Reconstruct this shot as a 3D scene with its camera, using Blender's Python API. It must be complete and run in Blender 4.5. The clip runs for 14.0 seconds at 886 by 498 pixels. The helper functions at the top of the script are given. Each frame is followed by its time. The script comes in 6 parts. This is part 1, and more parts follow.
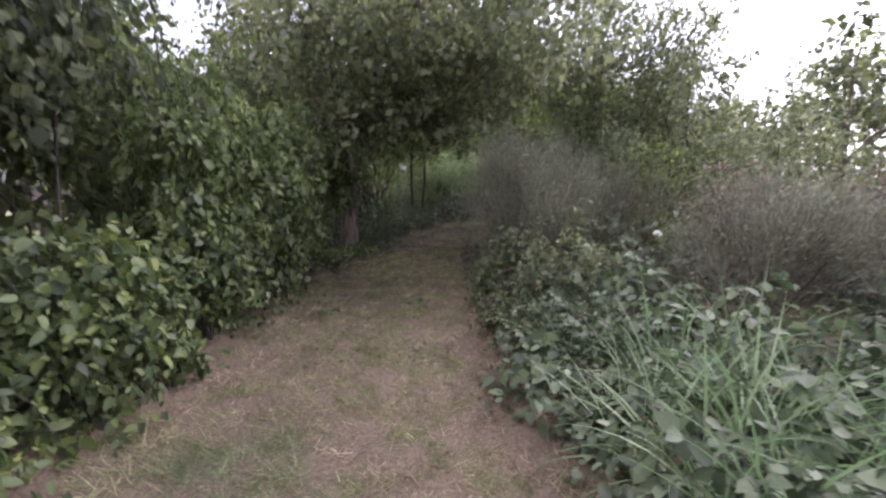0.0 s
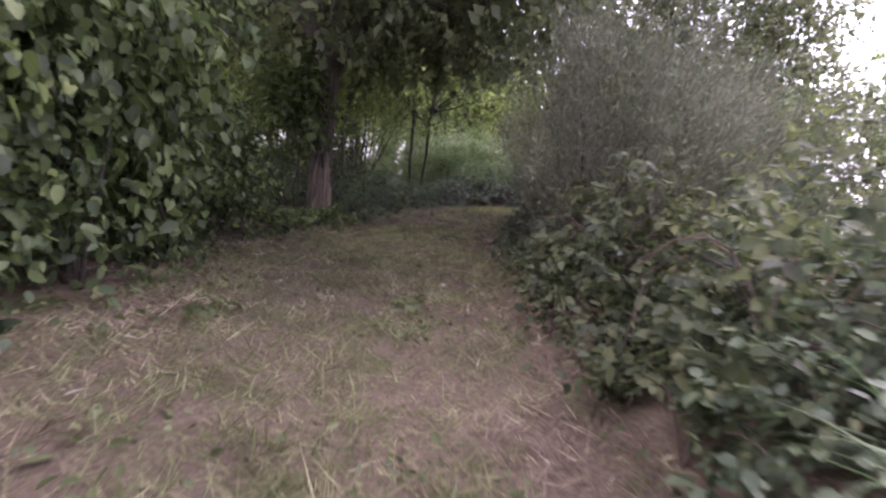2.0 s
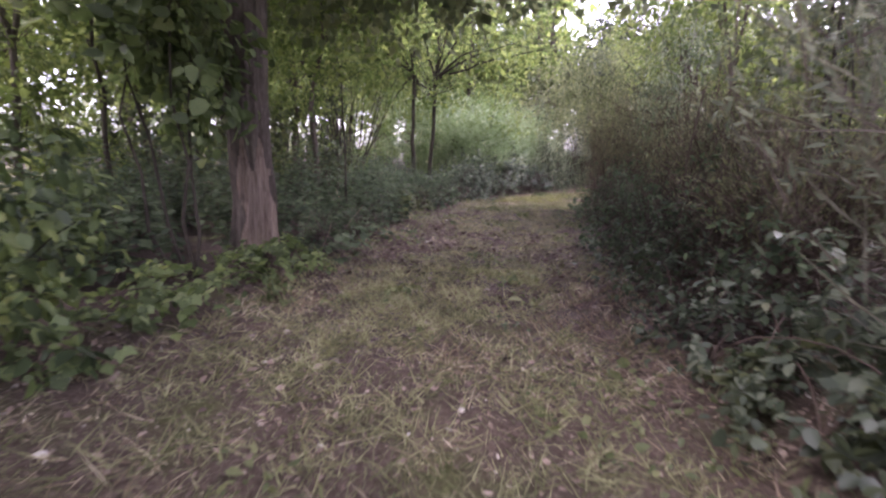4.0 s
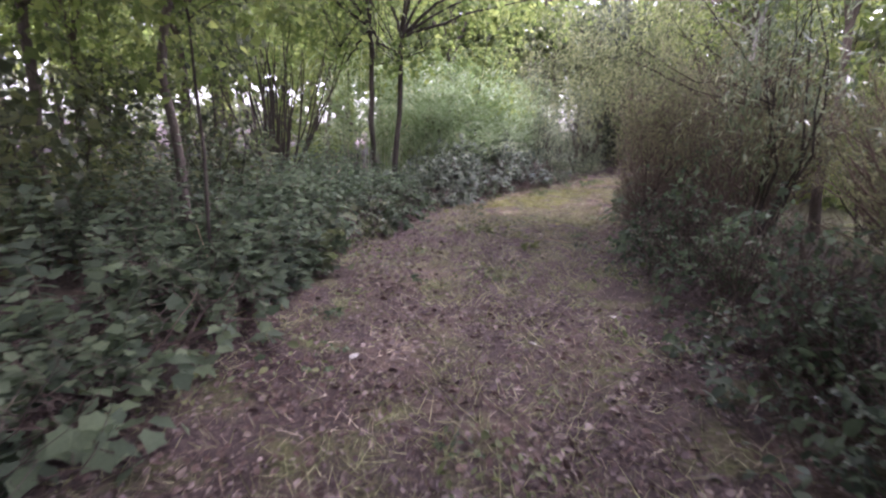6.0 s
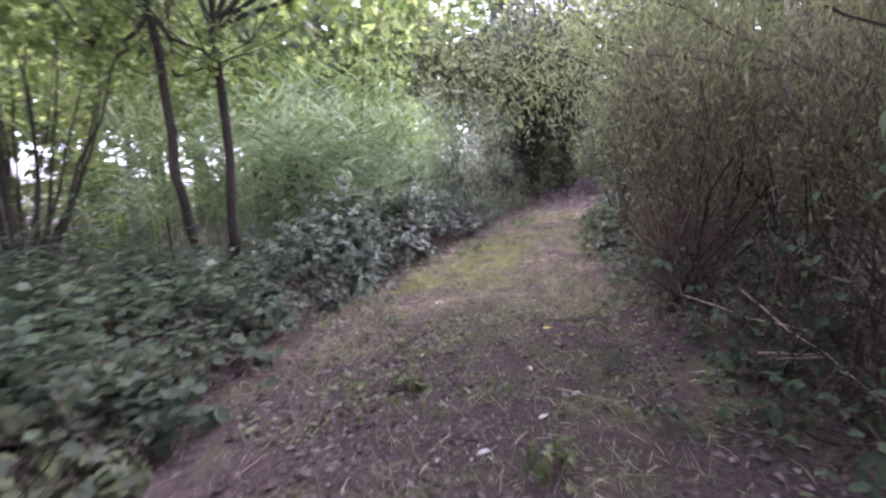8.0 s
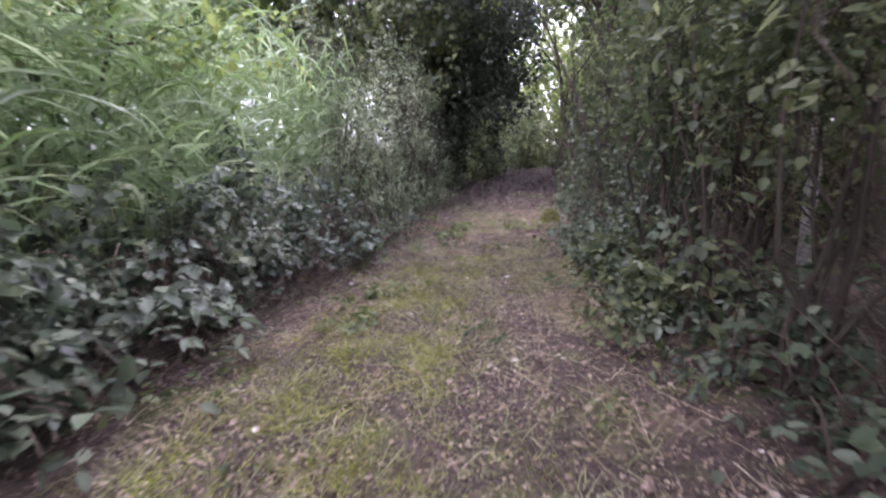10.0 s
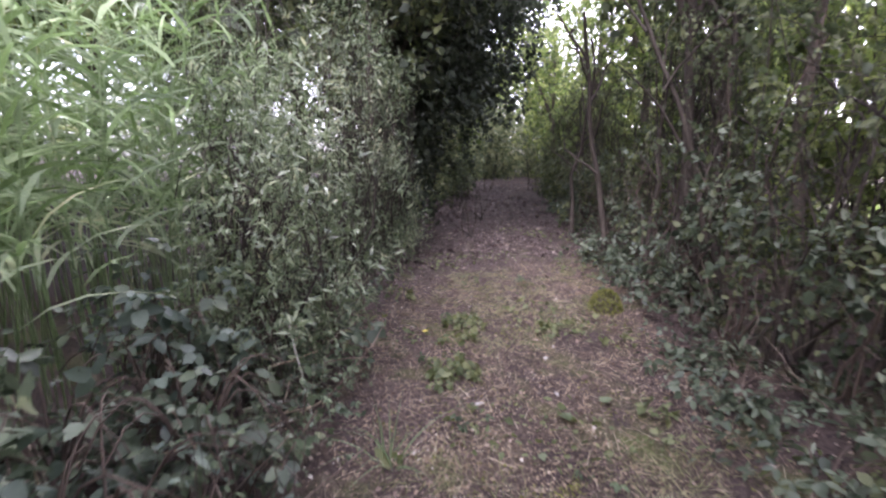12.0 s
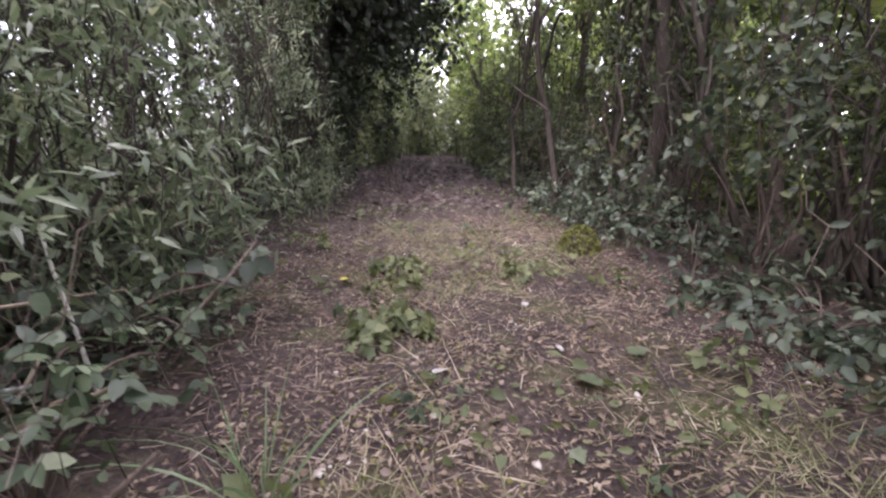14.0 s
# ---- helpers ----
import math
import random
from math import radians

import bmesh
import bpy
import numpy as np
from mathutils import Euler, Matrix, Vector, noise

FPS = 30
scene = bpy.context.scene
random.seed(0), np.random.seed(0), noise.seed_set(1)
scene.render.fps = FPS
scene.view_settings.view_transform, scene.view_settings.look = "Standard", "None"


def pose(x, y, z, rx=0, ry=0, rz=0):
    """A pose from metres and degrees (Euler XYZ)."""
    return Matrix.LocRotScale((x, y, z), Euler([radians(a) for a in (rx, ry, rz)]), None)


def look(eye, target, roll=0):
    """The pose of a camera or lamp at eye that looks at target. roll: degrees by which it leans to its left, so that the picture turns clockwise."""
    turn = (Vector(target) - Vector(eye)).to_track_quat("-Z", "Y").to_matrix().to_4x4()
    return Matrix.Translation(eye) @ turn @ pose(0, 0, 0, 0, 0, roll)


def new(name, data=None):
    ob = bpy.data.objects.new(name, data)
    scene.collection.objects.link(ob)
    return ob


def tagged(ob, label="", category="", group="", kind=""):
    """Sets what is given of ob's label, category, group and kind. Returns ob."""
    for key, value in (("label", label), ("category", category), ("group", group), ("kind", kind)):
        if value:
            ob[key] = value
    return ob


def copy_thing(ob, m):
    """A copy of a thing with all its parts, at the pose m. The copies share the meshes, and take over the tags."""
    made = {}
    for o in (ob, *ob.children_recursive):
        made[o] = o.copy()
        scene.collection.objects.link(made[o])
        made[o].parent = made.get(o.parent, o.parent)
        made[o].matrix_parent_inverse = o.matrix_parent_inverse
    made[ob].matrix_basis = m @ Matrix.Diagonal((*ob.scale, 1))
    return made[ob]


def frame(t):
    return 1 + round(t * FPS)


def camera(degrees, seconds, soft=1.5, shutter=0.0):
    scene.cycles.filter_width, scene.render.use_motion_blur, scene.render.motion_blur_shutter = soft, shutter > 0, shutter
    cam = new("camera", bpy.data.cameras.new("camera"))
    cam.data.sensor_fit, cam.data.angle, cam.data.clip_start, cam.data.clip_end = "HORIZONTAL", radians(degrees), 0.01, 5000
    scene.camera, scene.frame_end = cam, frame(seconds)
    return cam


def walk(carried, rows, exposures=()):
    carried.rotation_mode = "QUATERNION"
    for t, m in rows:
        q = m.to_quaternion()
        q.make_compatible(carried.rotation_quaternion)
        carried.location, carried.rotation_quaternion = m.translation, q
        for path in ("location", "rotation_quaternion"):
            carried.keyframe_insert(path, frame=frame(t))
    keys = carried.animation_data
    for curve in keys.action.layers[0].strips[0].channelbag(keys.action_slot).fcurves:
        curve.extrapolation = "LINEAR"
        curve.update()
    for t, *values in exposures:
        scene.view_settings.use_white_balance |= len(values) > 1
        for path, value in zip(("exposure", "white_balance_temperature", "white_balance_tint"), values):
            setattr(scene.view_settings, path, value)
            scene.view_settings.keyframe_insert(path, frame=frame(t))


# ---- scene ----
cam = camera(89.0, 14.0, soft=2.3, shutter=0.3)
PATH = [
    (0, look((0.045, -0.016, 1.800), (0.023, 1.960, 1.492), -0.4)),
    (0.5, look((0.052, 0.765, 1.552), (-0.018, 2.716, 1.118), 1.1)),
    (1, look((-0.112, 1.383, 1.470), (-0.143, 3.338, 1.051), -1.5)),
    (1.5, look((-0.166, 2.196, 1.179), (-0.173, 4.161, 0.810), -1.0)),
    (2, look((-0.277, 3.196, 0.937), (-0.248, 5.171, 0.627), 5.4)),
    (2.5, look((-0.561, 4.127, 1.016), (-0.604, 6.082, 0.600), 0.6)),
    (2.7, look((-0.620, 4.501, 1.072), (-0.641, 6.462, 0.680), -0.6)),
    (4.8, look((-0.534, 8.024, 1.051), (-0.520, 9.981, 0.637), 2.7)),
    (5, look((-0.494, 8.326, 1.121), (-0.480, 10.271, 0.658), 2.6)),
    (5.5, look((-0.396, 9.149, 1.321), (-0.422, 11.128, 1.039), 1.5)),
    (6, look((-0.383, 9.903, 1.328), (-0.300, 11.838, 0.827), 1.9)),
    (6.5, look((-0.313, 10.586, 1.255), (-0.300, 12.554, 0.899), 1.7)),
    (7, look((-0.225, 11.394, 1.260), (-0.194, 13.348, 0.834), 1.1)),
    (7.5, look((-0.108, 12.475, 1.219), (0.304, 14.374, 0.747), -0.8)),
    (8, look((0.086, 13.467, 1.250), (0.567, 15.381, 0.923), -4.4)),
    (8.2, look((0.155, 13.865, 1.178), (0.896, 15.665, 0.720), -5.0)),
    (10.3, look((1.733, 17.423, 1.113), (2.583, 19.194, 0.733), -0.1)),
    (10.5, look((1.866, 17.722, 1.133), (2.727, 19.474, 0.695), 2.3)),
    (11, look((2.155, 18.573, 1.239), (3.028, 20.309, 0.764), 3.1)),
    (11.5, look((2.326, 19.370, 1.379), (3.387, 21.002, 0.917), -0.6)),
    (12, look((2.613, 20.143, 1.495), (3.638, 21.813, 1.093), 0.4)),
    (12.5, look((2.762, 20.658, 1.423), (3.902, 22.242, 0.987), 0.2)),
    (13, look((2.821, 21.022, 1.212), (4.117, 22.477, 0.762), -2.0)),
    (13.5, look((3.009, 21.065, 0.975), (4.286, 22.537, 0.528), 1.0)),
    (14, look((3.151, 21.058, 0.790), (4.443, 22.520, 0.352), 1.3)),
]
walk(cam, PATH, exposures=[(0, 1.57, 6000, 30), (1.5, 1.88, 5950, 34), (2.7, 2.06, 6050, 41), (4.8, 3.03, 5950, 38), (7.5, 3.02, 5650, 40), (8.2, 3.05, 5550, 40), (10.5, 2.74, 5750, 32), (12.5, 2.72, 5850, 31), (14, 2.77, 6000, 30)])

# ---- world and sun: an overcast late-summer day ----
world = bpy.data.worlds.new("overcast_sky")
scene.world = world
world.use_nodes = True
wn, wl = world.node_tree.nodes, world.node_tree.links
wn.clear()
sky = wn.new("ShaderNodeTexSky")
sky.sky_type, sky.sun_disc = "NISHITA", False
sky.sun_elevation, sky.sun_rotation = radians(48), radians(65)
sky.air_density, sky.dust_density = 1.0, 3.0
hsv = wn.new("ShaderNodeHueSaturation")
hsv.inputs["Saturation"].default_value = 0.3
bg = wn.new("ShaderNodeBackground")
bg.inputs["Strength"].default_value = 0.15
wout = wn.new("ShaderNodeOutputWorld")
wl.new(sky.outputs[0], hsv.inputs["Color"])
wl.new(hsv.outputs[0], bg.inputs["Color"])
wl.new(bg.outputs[0], wout.inputs["Surface"])

sun = new("sun", bpy.data.lights.new("sun", "SUN"))
sun.data.energy, sun.data.angle, sun.data.color = 1.1, radians(30), (1.0, 0.96, 0.9)
sun.rotation_euler = Euler((radians(42), 0, radians(-65)))

rng = np.random.default_rng(11)

# ---- the plan: both edges of the trodden way, x by y ----
LEFT_Y = [-40, 0, 3.8, 5.5, 7.3, 9, 10.6, 12, 13.3, 14.6, 15.6, 17, 18.7, 20.1, 20.9, 22.4, 23.3, 25.3, 27, 29, 36, 45, 80]
LEFT_X = [-2.2, -2.05, -2.05, -2.05, -2.3, -2.0, -1.6, -1.45, -1.25, -1.10, -0.72, -0.25, 0.95, 1.85, 2.55, 3.65, 4.1, 5.4, 6.5, 8.1, 14.2, 22.3, 54]
RIGHT_Y = [-40, 0, 2.4, 3.2, 4.3, 5.7, 7, 8.7, 10, 10.7, 13.1, 14.8, 16.5, 18.4, 19.4, 21, 22.4, 23.7, 27, 36, 45, 80]
RIGHT_X = [1.2, 1.1, 0.9, 0.55, 0.42, 0.34, 0.38, 0.45, 0.75, 0.85, 1.25, 1.65, 2.35, 3.32, 3.85, 4.85, 5.95, 7.0, 9.6, 17.3, 25.4, 57]


def xl(y):
    return np.interp(y, LEFT_Y, LEFT_X)


def xr(y):
    return np.interp(y, RIGHT_Y, RIGHT_X)


def outside(x, y):
    """Metres outside the way's edges, negative on it."""
    return np.maximum(xl(y) - x, x - xr(y)) * np.interp(y, [14, 18, 22], [1.0, 0.86, 0.76])


def height(x, y):
    """The ground's height."""
    d = outside(x, y)
    bank = 0.10 * np.clip(d + 0.15, 0, 1.2)
    lumps = 0.018 * np.sin(x * 2.1 + 1.3 * np.sin(y * 0.9)) * np.sin(y * 1.7 + x) + 0.008 * np.sin(x * 7.3 + y * 2) * np.sin(y * 6.1 - x * 3)
    return bank + lumps + 0.03 * np.clip(y - 24, 0, 12)


# ---- materials ----
def nodes_of(name):
    m = bpy.data.materials.new(name)
    m.use_nodes = True
    n, l = m.node_tree.nodes, m.node_tree.links
    n.clear()
    return m, n, l


def ramp(n, l, fac, stops):
    r = n.new("ShaderNodeValToRGB")
    while len(r.color_ramp.elements) < len(stops):
        r.color_ramp.elements.new(0.5)
    for e, (p, c) in zip(r.color_ramp.elements, stops):
        e.position, e.color = p, (*c, 1)
    l.new(fac, r.inputs[0])
    return r.outputs[0]


def leaf_material(name, stops, rough=0.45, through_light=0.35, patch=1.2, spread=0.22, weight=0.9, gloss=0.5):
    """Leaves: colour by single leaf, drifting from patch to patch; some light shines through."""
    m, n, l = nodes_of(name)
    geo = n.new("ShaderNodeNewGeometry")
    tex = n.new("ShaderNodeTexNoise")
    tex.inputs["Scale"].default_value, tex.inputs["Detail"].default_value = patch, 2
    l.new(geo.outputs["Position"], tex.inputs["Vector"])
    mix = n.new("ShaderNodeMath")
    mix.operation = "MULTIPLY_ADD"
    l.new(tex.outputs["Fac"], mix.inputs[0])
    mix.inputs[1].default_value = weight
    mix.inputs[2].default_value = 0.09 - 0.5 * weight
    add = n.new("ShaderNodeMath")
    add.operation = "MULTIPLY_ADD"
    l.new(geo.outputs["Random Per Island"], add.inputs[0])
    add.inputs[1].default_value = 0.82
    l.new(mix.outputs[0], add.inputs[2])
    col = ramp(n, l, add.outputs[0], stops)
    vein = n.new("ShaderNodeTexNoise")
    vein.inputs["Scale"].default_value, vein.inputs["Detail"].default_value = 60, 3
    l.new(geo.outputs["Position"], vein.inputs["Vector"])
    hs = n.new("ShaderNodeHueSaturation")
    val = n.new("ShaderNodeMapRange")
    val.inputs["To Min"].default_value, val.inputs["To Max"].default_value = 1 - spread, 1 + spread
    l.new(vein.outputs["Fac"], val.inputs["Value"])
    l.new(val.outputs[0], hs.inputs["Value"])
    l.new(col, hs.inputs["Color"])
    p = n.new("ShaderNodeBsdfPrincipled")
    p.inputs["Roughness"].default_value = rough
    p.inputs["Specular IOR Level"].default_value = gloss
    l.new(hs.outputs[0], p.inputs["Base Color"])
    tr = n.new("ShaderNodeBsdfTranslucent")
    bright = n.new("ShaderNodeHueSaturation")
    bright.inputs["Saturation"].default_value, bright.inputs["Value"].default_value = 1.15, 1.3
    l.new(hs.outputs[0], bright.inputs["Color"])
    l.new(bright.outputs[0], tr.inputs["Color"])
    ms = n.new("ShaderNodeMixShader")
    ms.inputs[0].default_value = through_light
    l.new(p.outputs[0], ms.inputs[1])
    l.new(tr.outputs[0], ms.inputs[2])
    out = n.new("ShaderNodeOutputMaterial")
    l.new(ms.outputs[0], out.inputs["Surface"])
    return m


def rough_material(name, stops, scale=6.0, fine=45.0, bump=0.5, rough=0.85, stretch=(1, 1, 1), by_piece=0.0):
    """Bark, earth, wood: two sizes of noise in colour and relief."""
    m, n, l = nodes_of(name)
    tc = n.new("ShaderNodeTexCoord")
    mp = n.new("ShaderNodeMapping")
    mp.inputs["Scale"].default_value = stretch
    l.new(tc.outputs["Object"], mp.inputs[0])
    big = n.new("ShaderNodeTexNoise")
    big.inputs["Scale"].default_value, big.inputs["Detail"].default_value = scale, 4
    small = n.new("ShaderNodeTexNoise")
    small.inputs["Scale"].default_value, small.inputs["Detail"].default_value, small.inputs["Roughness"].default_value = fine, 6, 0.7
    for t in (big, small):
        l.new(mp.outputs[0], t.inputs["Vector"])
    mix = n.new("ShaderNodeMix")
    mix.inputs["Factor"].default_value = 0.5
    l.new(big.outputs["Fac"], mix.inputs["A"])
    l.new(small.outputs["Fac"], mix.inputs["B"])
    fac = mix.outputs[0]
    if by_piece:
        geo = n.new("ShaderNodeNewGeometry")
        ma = n.new("ShaderNodeMath")
        ma.operation = "MULTIPLY_ADD"
        l.new(geo.outputs["Random Per Island"], ma.inputs[0])
        ma.inputs[1].default_value = by_piece
        off = n.new("ShaderNodeMath")
        off.operation = "SUBTRACT"
        l.new(fac, off.inputs[0])
        off.inputs[1].default_value = by_piece / 2
        l.new(off.outputs[0], ma.inputs[2])
        fac = ma.outputs[0]
    col = ramp(n, l, fac, stops)
    bm_ = n.new("ShaderNodeBump")
    bm_.inputs["Strength"].default_value, bm_.inputs["Distance"].default_value = bump, 0.02
    l.new(small.outputs["Fac"], bm_.inputs["Height"])
    p = n.new("ShaderNodeBsdfPrincipled")
    p.inputs["Roughness"].default_value = rough
    p.inputs["Specular IOR Level"].default_value = 0.25
    l.new(col, p.inputs["Base Color"])
    l.new(bm_.outputs[0], p.inputs["Normal"])
    out = n.new("ShaderNodeOutputMaterial")
    l.new(p.outputs[0], out.inputs["Surface"])
    return m


M_IVY = leaf_material("ivy_leaf", [(0.0, (0.030, 0.046, 0.020)), (0.4, (0.088, 0.124, 0.050)), (0.7, (0.145, 0.190, 0.072)), (0.93, (0.21, 0.255, 0.085)), (1.0, (0.27, 0.30, 0.10))], rough=0.5, patch=1.9)
M_HAZEL = leaf_material("hazel_leaf", [(0.0, (0.042, 0.060, 0.024)), (0.45, (0.115, 0.155, 0.062)), (0.85, (0.21, 0.265, 0.11)), (1.0, (0.30, 0.34, 0.14))], rough=0.55, through_light=0.48)
M_BRAMBLE = leaf_material("bramble_leaf", [(0.0, (0.026, 0.036, 0.022)), (0.4, (0.070, 0.092, 0.057)), (0.8, (0.135, 0.162, 0.105)), (0.95, (0.21, 0.235, 0.165)), (1.0, (0.23, 0.25, 0.155))], rough=0.5, patch=2.2)
M_LUSH = leaf_material("lush_bramble_leaf", [(0.0, (0.032, 0.046, 0.026)), (0.4, (0.080, 0.110, 0.060)), (0.8, (0.145, 0.185, 0.102)), (0.95, (0.22, 0.26, 0.165)), (1.0, (0.25, 0.28, 0.16))], rough=0.5, patch=2.2)
M_PALE_BRAMBLE = leaf_material("pale_bramble_leaf", [(0.0, (0.075, 0.095, 0.042)), (0.5, (0.14, 0.165, 0.072)), (1.0, (0.23, 0.24, 0.11))], rough=0.55)
M_NETTLE = leaf_material("nettle_leaf", [(0.0, (0.044, 0.062, 0.040)), (0.5, (0.086, 0.116, 0.070)), (1.0, (0.150, 0.192, 0.108))], rough=0.75, through_light=0.45, patch=1.1, gloss=0.35)
M_OAK = leaf_material("tree_leaf", [(0.0, (0.040, 0.052, 0.026)), (0.5, (0.088, 0.108, 0.052)), (1.0, (0.185, 0.20, 0.085))], through_light=0.45)
M_GREY_GREEN = leaf_material("grey_green_leaf", [(0.0, (0.068, 0.084, 0.045)), (0.5, (0.148, 0.172, 0.092)), (1.0, (0.28, 0.295, 0.16))], through_light=0.58, patch=0.9)
M_SOFT_GREEN = leaf_material("soft_green_leaf", [(0.0, (0.076, 0.094, 0.048)), (0.5, (0.156, 0.182, 0.095)), (1.0, (0.28, 0.30, 0.165))], through_light=0.5, patch=0.8)
M_LIGHT = leaf_material("light_tree_leaf", [(0.0, (0.080, 0.112, 0.042)), (0.5, (0.158, 0.202, 0.074)), (1.0, (0.29, 0.325, 0.125))], through_light=0.68, patch=0.7)
M_WILLOW = leaf_material("willow_leaf", [(0.0, (0.062, 0.080, 0.044)), (0.5, (0.165, 0.205, 0.115)), (0.85, (0.29, 0.33, 0.215)), (1.0, (0.44, 0.44, 0.27))], rough=0.33, through_light=0.42)
M_THICKET = leaf_material("thicket_leaf", [(0.0, (0.034, 0.045, 0.025)), (0.5, (0.076, 0.094, 0.049)), (1.0, (0.165, 0.180, 0.088))], rough=0.55, through_light=0.45, gloss=0.35)
M_PALE_BLUE = leaf_material("blue_green_leaf", [(0.0, (0.038, 0.054, 0.040)), (0.5, (0.084, 0.112, 0.082)), (1.0, (0.175, 0.215, 0.165))], rough=0.5, through_light=0.4)
M_DARK = leaf_material("dark_needle", [(0.0, (0.028, 0.036, 0.022)), (0.5, (0.044, 0.056, 0.033)), (1.0, (0.072, 0.086, 0.047))], rough=0.75, through_light=0.15)
M_BROOM_LEAF = leaf_material("broom_leaf", [(0.0, (0.066, 0.078, 0.050)), (0.5, (0.135, 0.156, 0.105)), (1.0, (0.26, 0.28, 0.20))], rough=0.7, through_light=0.45)
M_BRUSH_LEAF = leaf_material("brush_leaf", [(0.0, (0.085, 0.085, 0.050)), (0.5, (0.165, 0.170, 0.096)), (1.0, (0.29, 0.305, 0.16))], rough=0.7, through_light=0.45)
M_SPRAY = leaf_material("spray_leaf", [(0.0, (0.10, 0.115, 0.055)), (0.5, (0.18, 0.20, 0.10)), (1.0, (0.31, 0.33, 0.18))], rough=0.6, through_light=0.6)
M_BROOM = leaf_material("broom_twig", [(0.0, (0.070, 0.056, 0.046)), (0.35, (0.120, 0.104, 0.084)), (0.65, (0.155, 0.145, 0.112)), (1.0, (0.25, 0.25, 0.19))], rough=0.8, through_light=0.45)
M_BROWN_BRUSH = leaf_material("brown_brush", [(0.0, (0.048, 0.033, 0.028)), (0.4, (0.104, 0.075, 0.062)), (0.7, (0.15, 0.114, 0.090)), (1.0, (0.20, 0.178, 0.118))], rough=0.8, through_light=0.4, patch=1.6)
M_REED = leaf_material("reed_leaf", [(0.0, (0.08, 0.115, 0.045)), (0.4, (0.195, 0.265, 0.125)), (0.8, (0.37, 0.44, 0.28)), (1.0, (0.56, 0.55, 0.36))], rough=0.32, through_light=0.55, patch=2.5)
M_GRASS = leaf_material("grass_blade", [(0.0, (0.085, 0.14, 0.070)), (0.55, (0.17, 0.25, 0.125)), (1.0, (0.34, 0.40, 0.23))], rough=0.45)
M_TURF = leaf_material("mown_turf", [(0.0, (0.14, 0.104, 0.068)), (0.35, (0.31, 0.24, 0.165)), (0.7, (0.51, 0.42, 0.305)), (1.0, (0.74, 0.65, 0.50))], rough=0.7, through_light=0.25, patch=3.2, weight=1.9, gloss=0.2)
M_GREEN_TURF = leaf_material("green_turf", [(0.0, (0.145, 0.148, 0.074)), (0.5, (0.252, 0.258, 0.132)), (1.0, (0.43, 0.42, 0.245))], rough=0.6, through_light=0.3, patch=3.2, weight=1.9, gloss=0.2)
M_RUSSET = leaf_material("russet_turf", [(0.0, (0.11, 0.077, 0.065)), (0.5, (0.225, 0.164, 0.138)), (1.0, (0.37, 0.285, 0.23))], rough=0.8, through_light=0.2, patch=3.2, weight=1.9, gloss=0.2)
M_LITTER = leaf_material("leaf_litter", [(0.0, (0.115, 0.084, 0.070)), (0.4, (0.195, 0.143, 0.117)), (0.8, (0.31, 0.235, 0.19)), (0.97, (0.40, 0.325, 0.27)), (1.0, (0.55, 0.50, 0.44))], rough=0.65, through_light=0.1, patch=3.2, weight=1.9, gloss=0.2)
# Past y 24 this darker tone also holds the tunnel's shade.
M_DARK_LITTER = leaf_material("dark_leaf_litter", [(0.0, (0.060, 0.044, 0.044)), (0.45, (0.125, 0.094, 0.088)), (0.85, (0.21, 0.165, 0.145)), (0.955, (0.32, 0.27, 0.23)), (1.0, (0.60, 0.55, 0.50))], rough=0.6, through_light=0.1, patch=3.0, weight=0.5, gloss=0.2)
# Red-brown litter, darkened further to put the verge's shade into its colour.
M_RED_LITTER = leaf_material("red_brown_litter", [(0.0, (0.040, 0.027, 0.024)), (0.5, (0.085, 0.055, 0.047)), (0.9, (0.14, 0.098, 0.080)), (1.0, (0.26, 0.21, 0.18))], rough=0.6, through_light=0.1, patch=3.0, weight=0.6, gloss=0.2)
M_CRUMBS = leaf_material("leaf_crumbs", [(0.0, (0.19, 0.138, 0.098)), (0.45, (0.265, 0.198, 0.140)), (0.9, (0.325, 0.25, 0.175)), (1.0, (0.42, 0.34, 0.25))], rough=0.7, through_light=0.15, patch=3.4, weight=1.2, gloss=0.2)
M_STRAW = leaf_material("dead_stalk", [(0.0, (0.20, 0.14, 0.09)), (0.5, (0.36, 0.28, 0.19)), (1.0, (0.55, 0.48, 0.36))], rough=0.65, through_light=0.1, patch=3)
M_SEED = leaf_material("seed_head", [(0.0, (0.15, 0.11, 0.09)), (0.5, (0.26, 0.20, 0.165)), (1.0, (0.40, 0.34, 0.29))], rough=0.85, through_light=0.3, patch=2)
M_BARK = rough_material("bark", [(0.3, (0.040, 0.032, 0.027)), (0.5, (0.10, 0.081, 0.068)), (0.7, (0.19, 0.158, 0.132))], 5, 40, 0.9, stretch=(1, 1, 0.25))
M_BARE = rough_material("bare_wood", [(0.32, (0.06, 0.042, 0.034)), (0.45, (0.20, 0.147, 0.118)), (0.62, (0.34, 0.265, 0.22)), (0.75, (0.46, 0.385, 0.33))], 16, 70, 1.0, stretch=(1, 1, 0.10))
M_STEM = rough_material("stem_bark", [(0.3, (0.022, 0.017, 0.014)), (0.55, (0.050, 0.040, 0.032)), (0.75, (0.105, 0.088, 0.070))], 9, 60, 0.5, stretch=(1, 1, 0.3), by_piece=0.5)
M_BIRCH = rough_material("birch_bark", [(0.35, (0.07, 0.062, 0.055)), (0.5, (0.28, 0.265, 0.245)), (0.7, (0.42, 0.40, 0.37))], 6, 30, 0.3, stretch=(1, 1, 2))
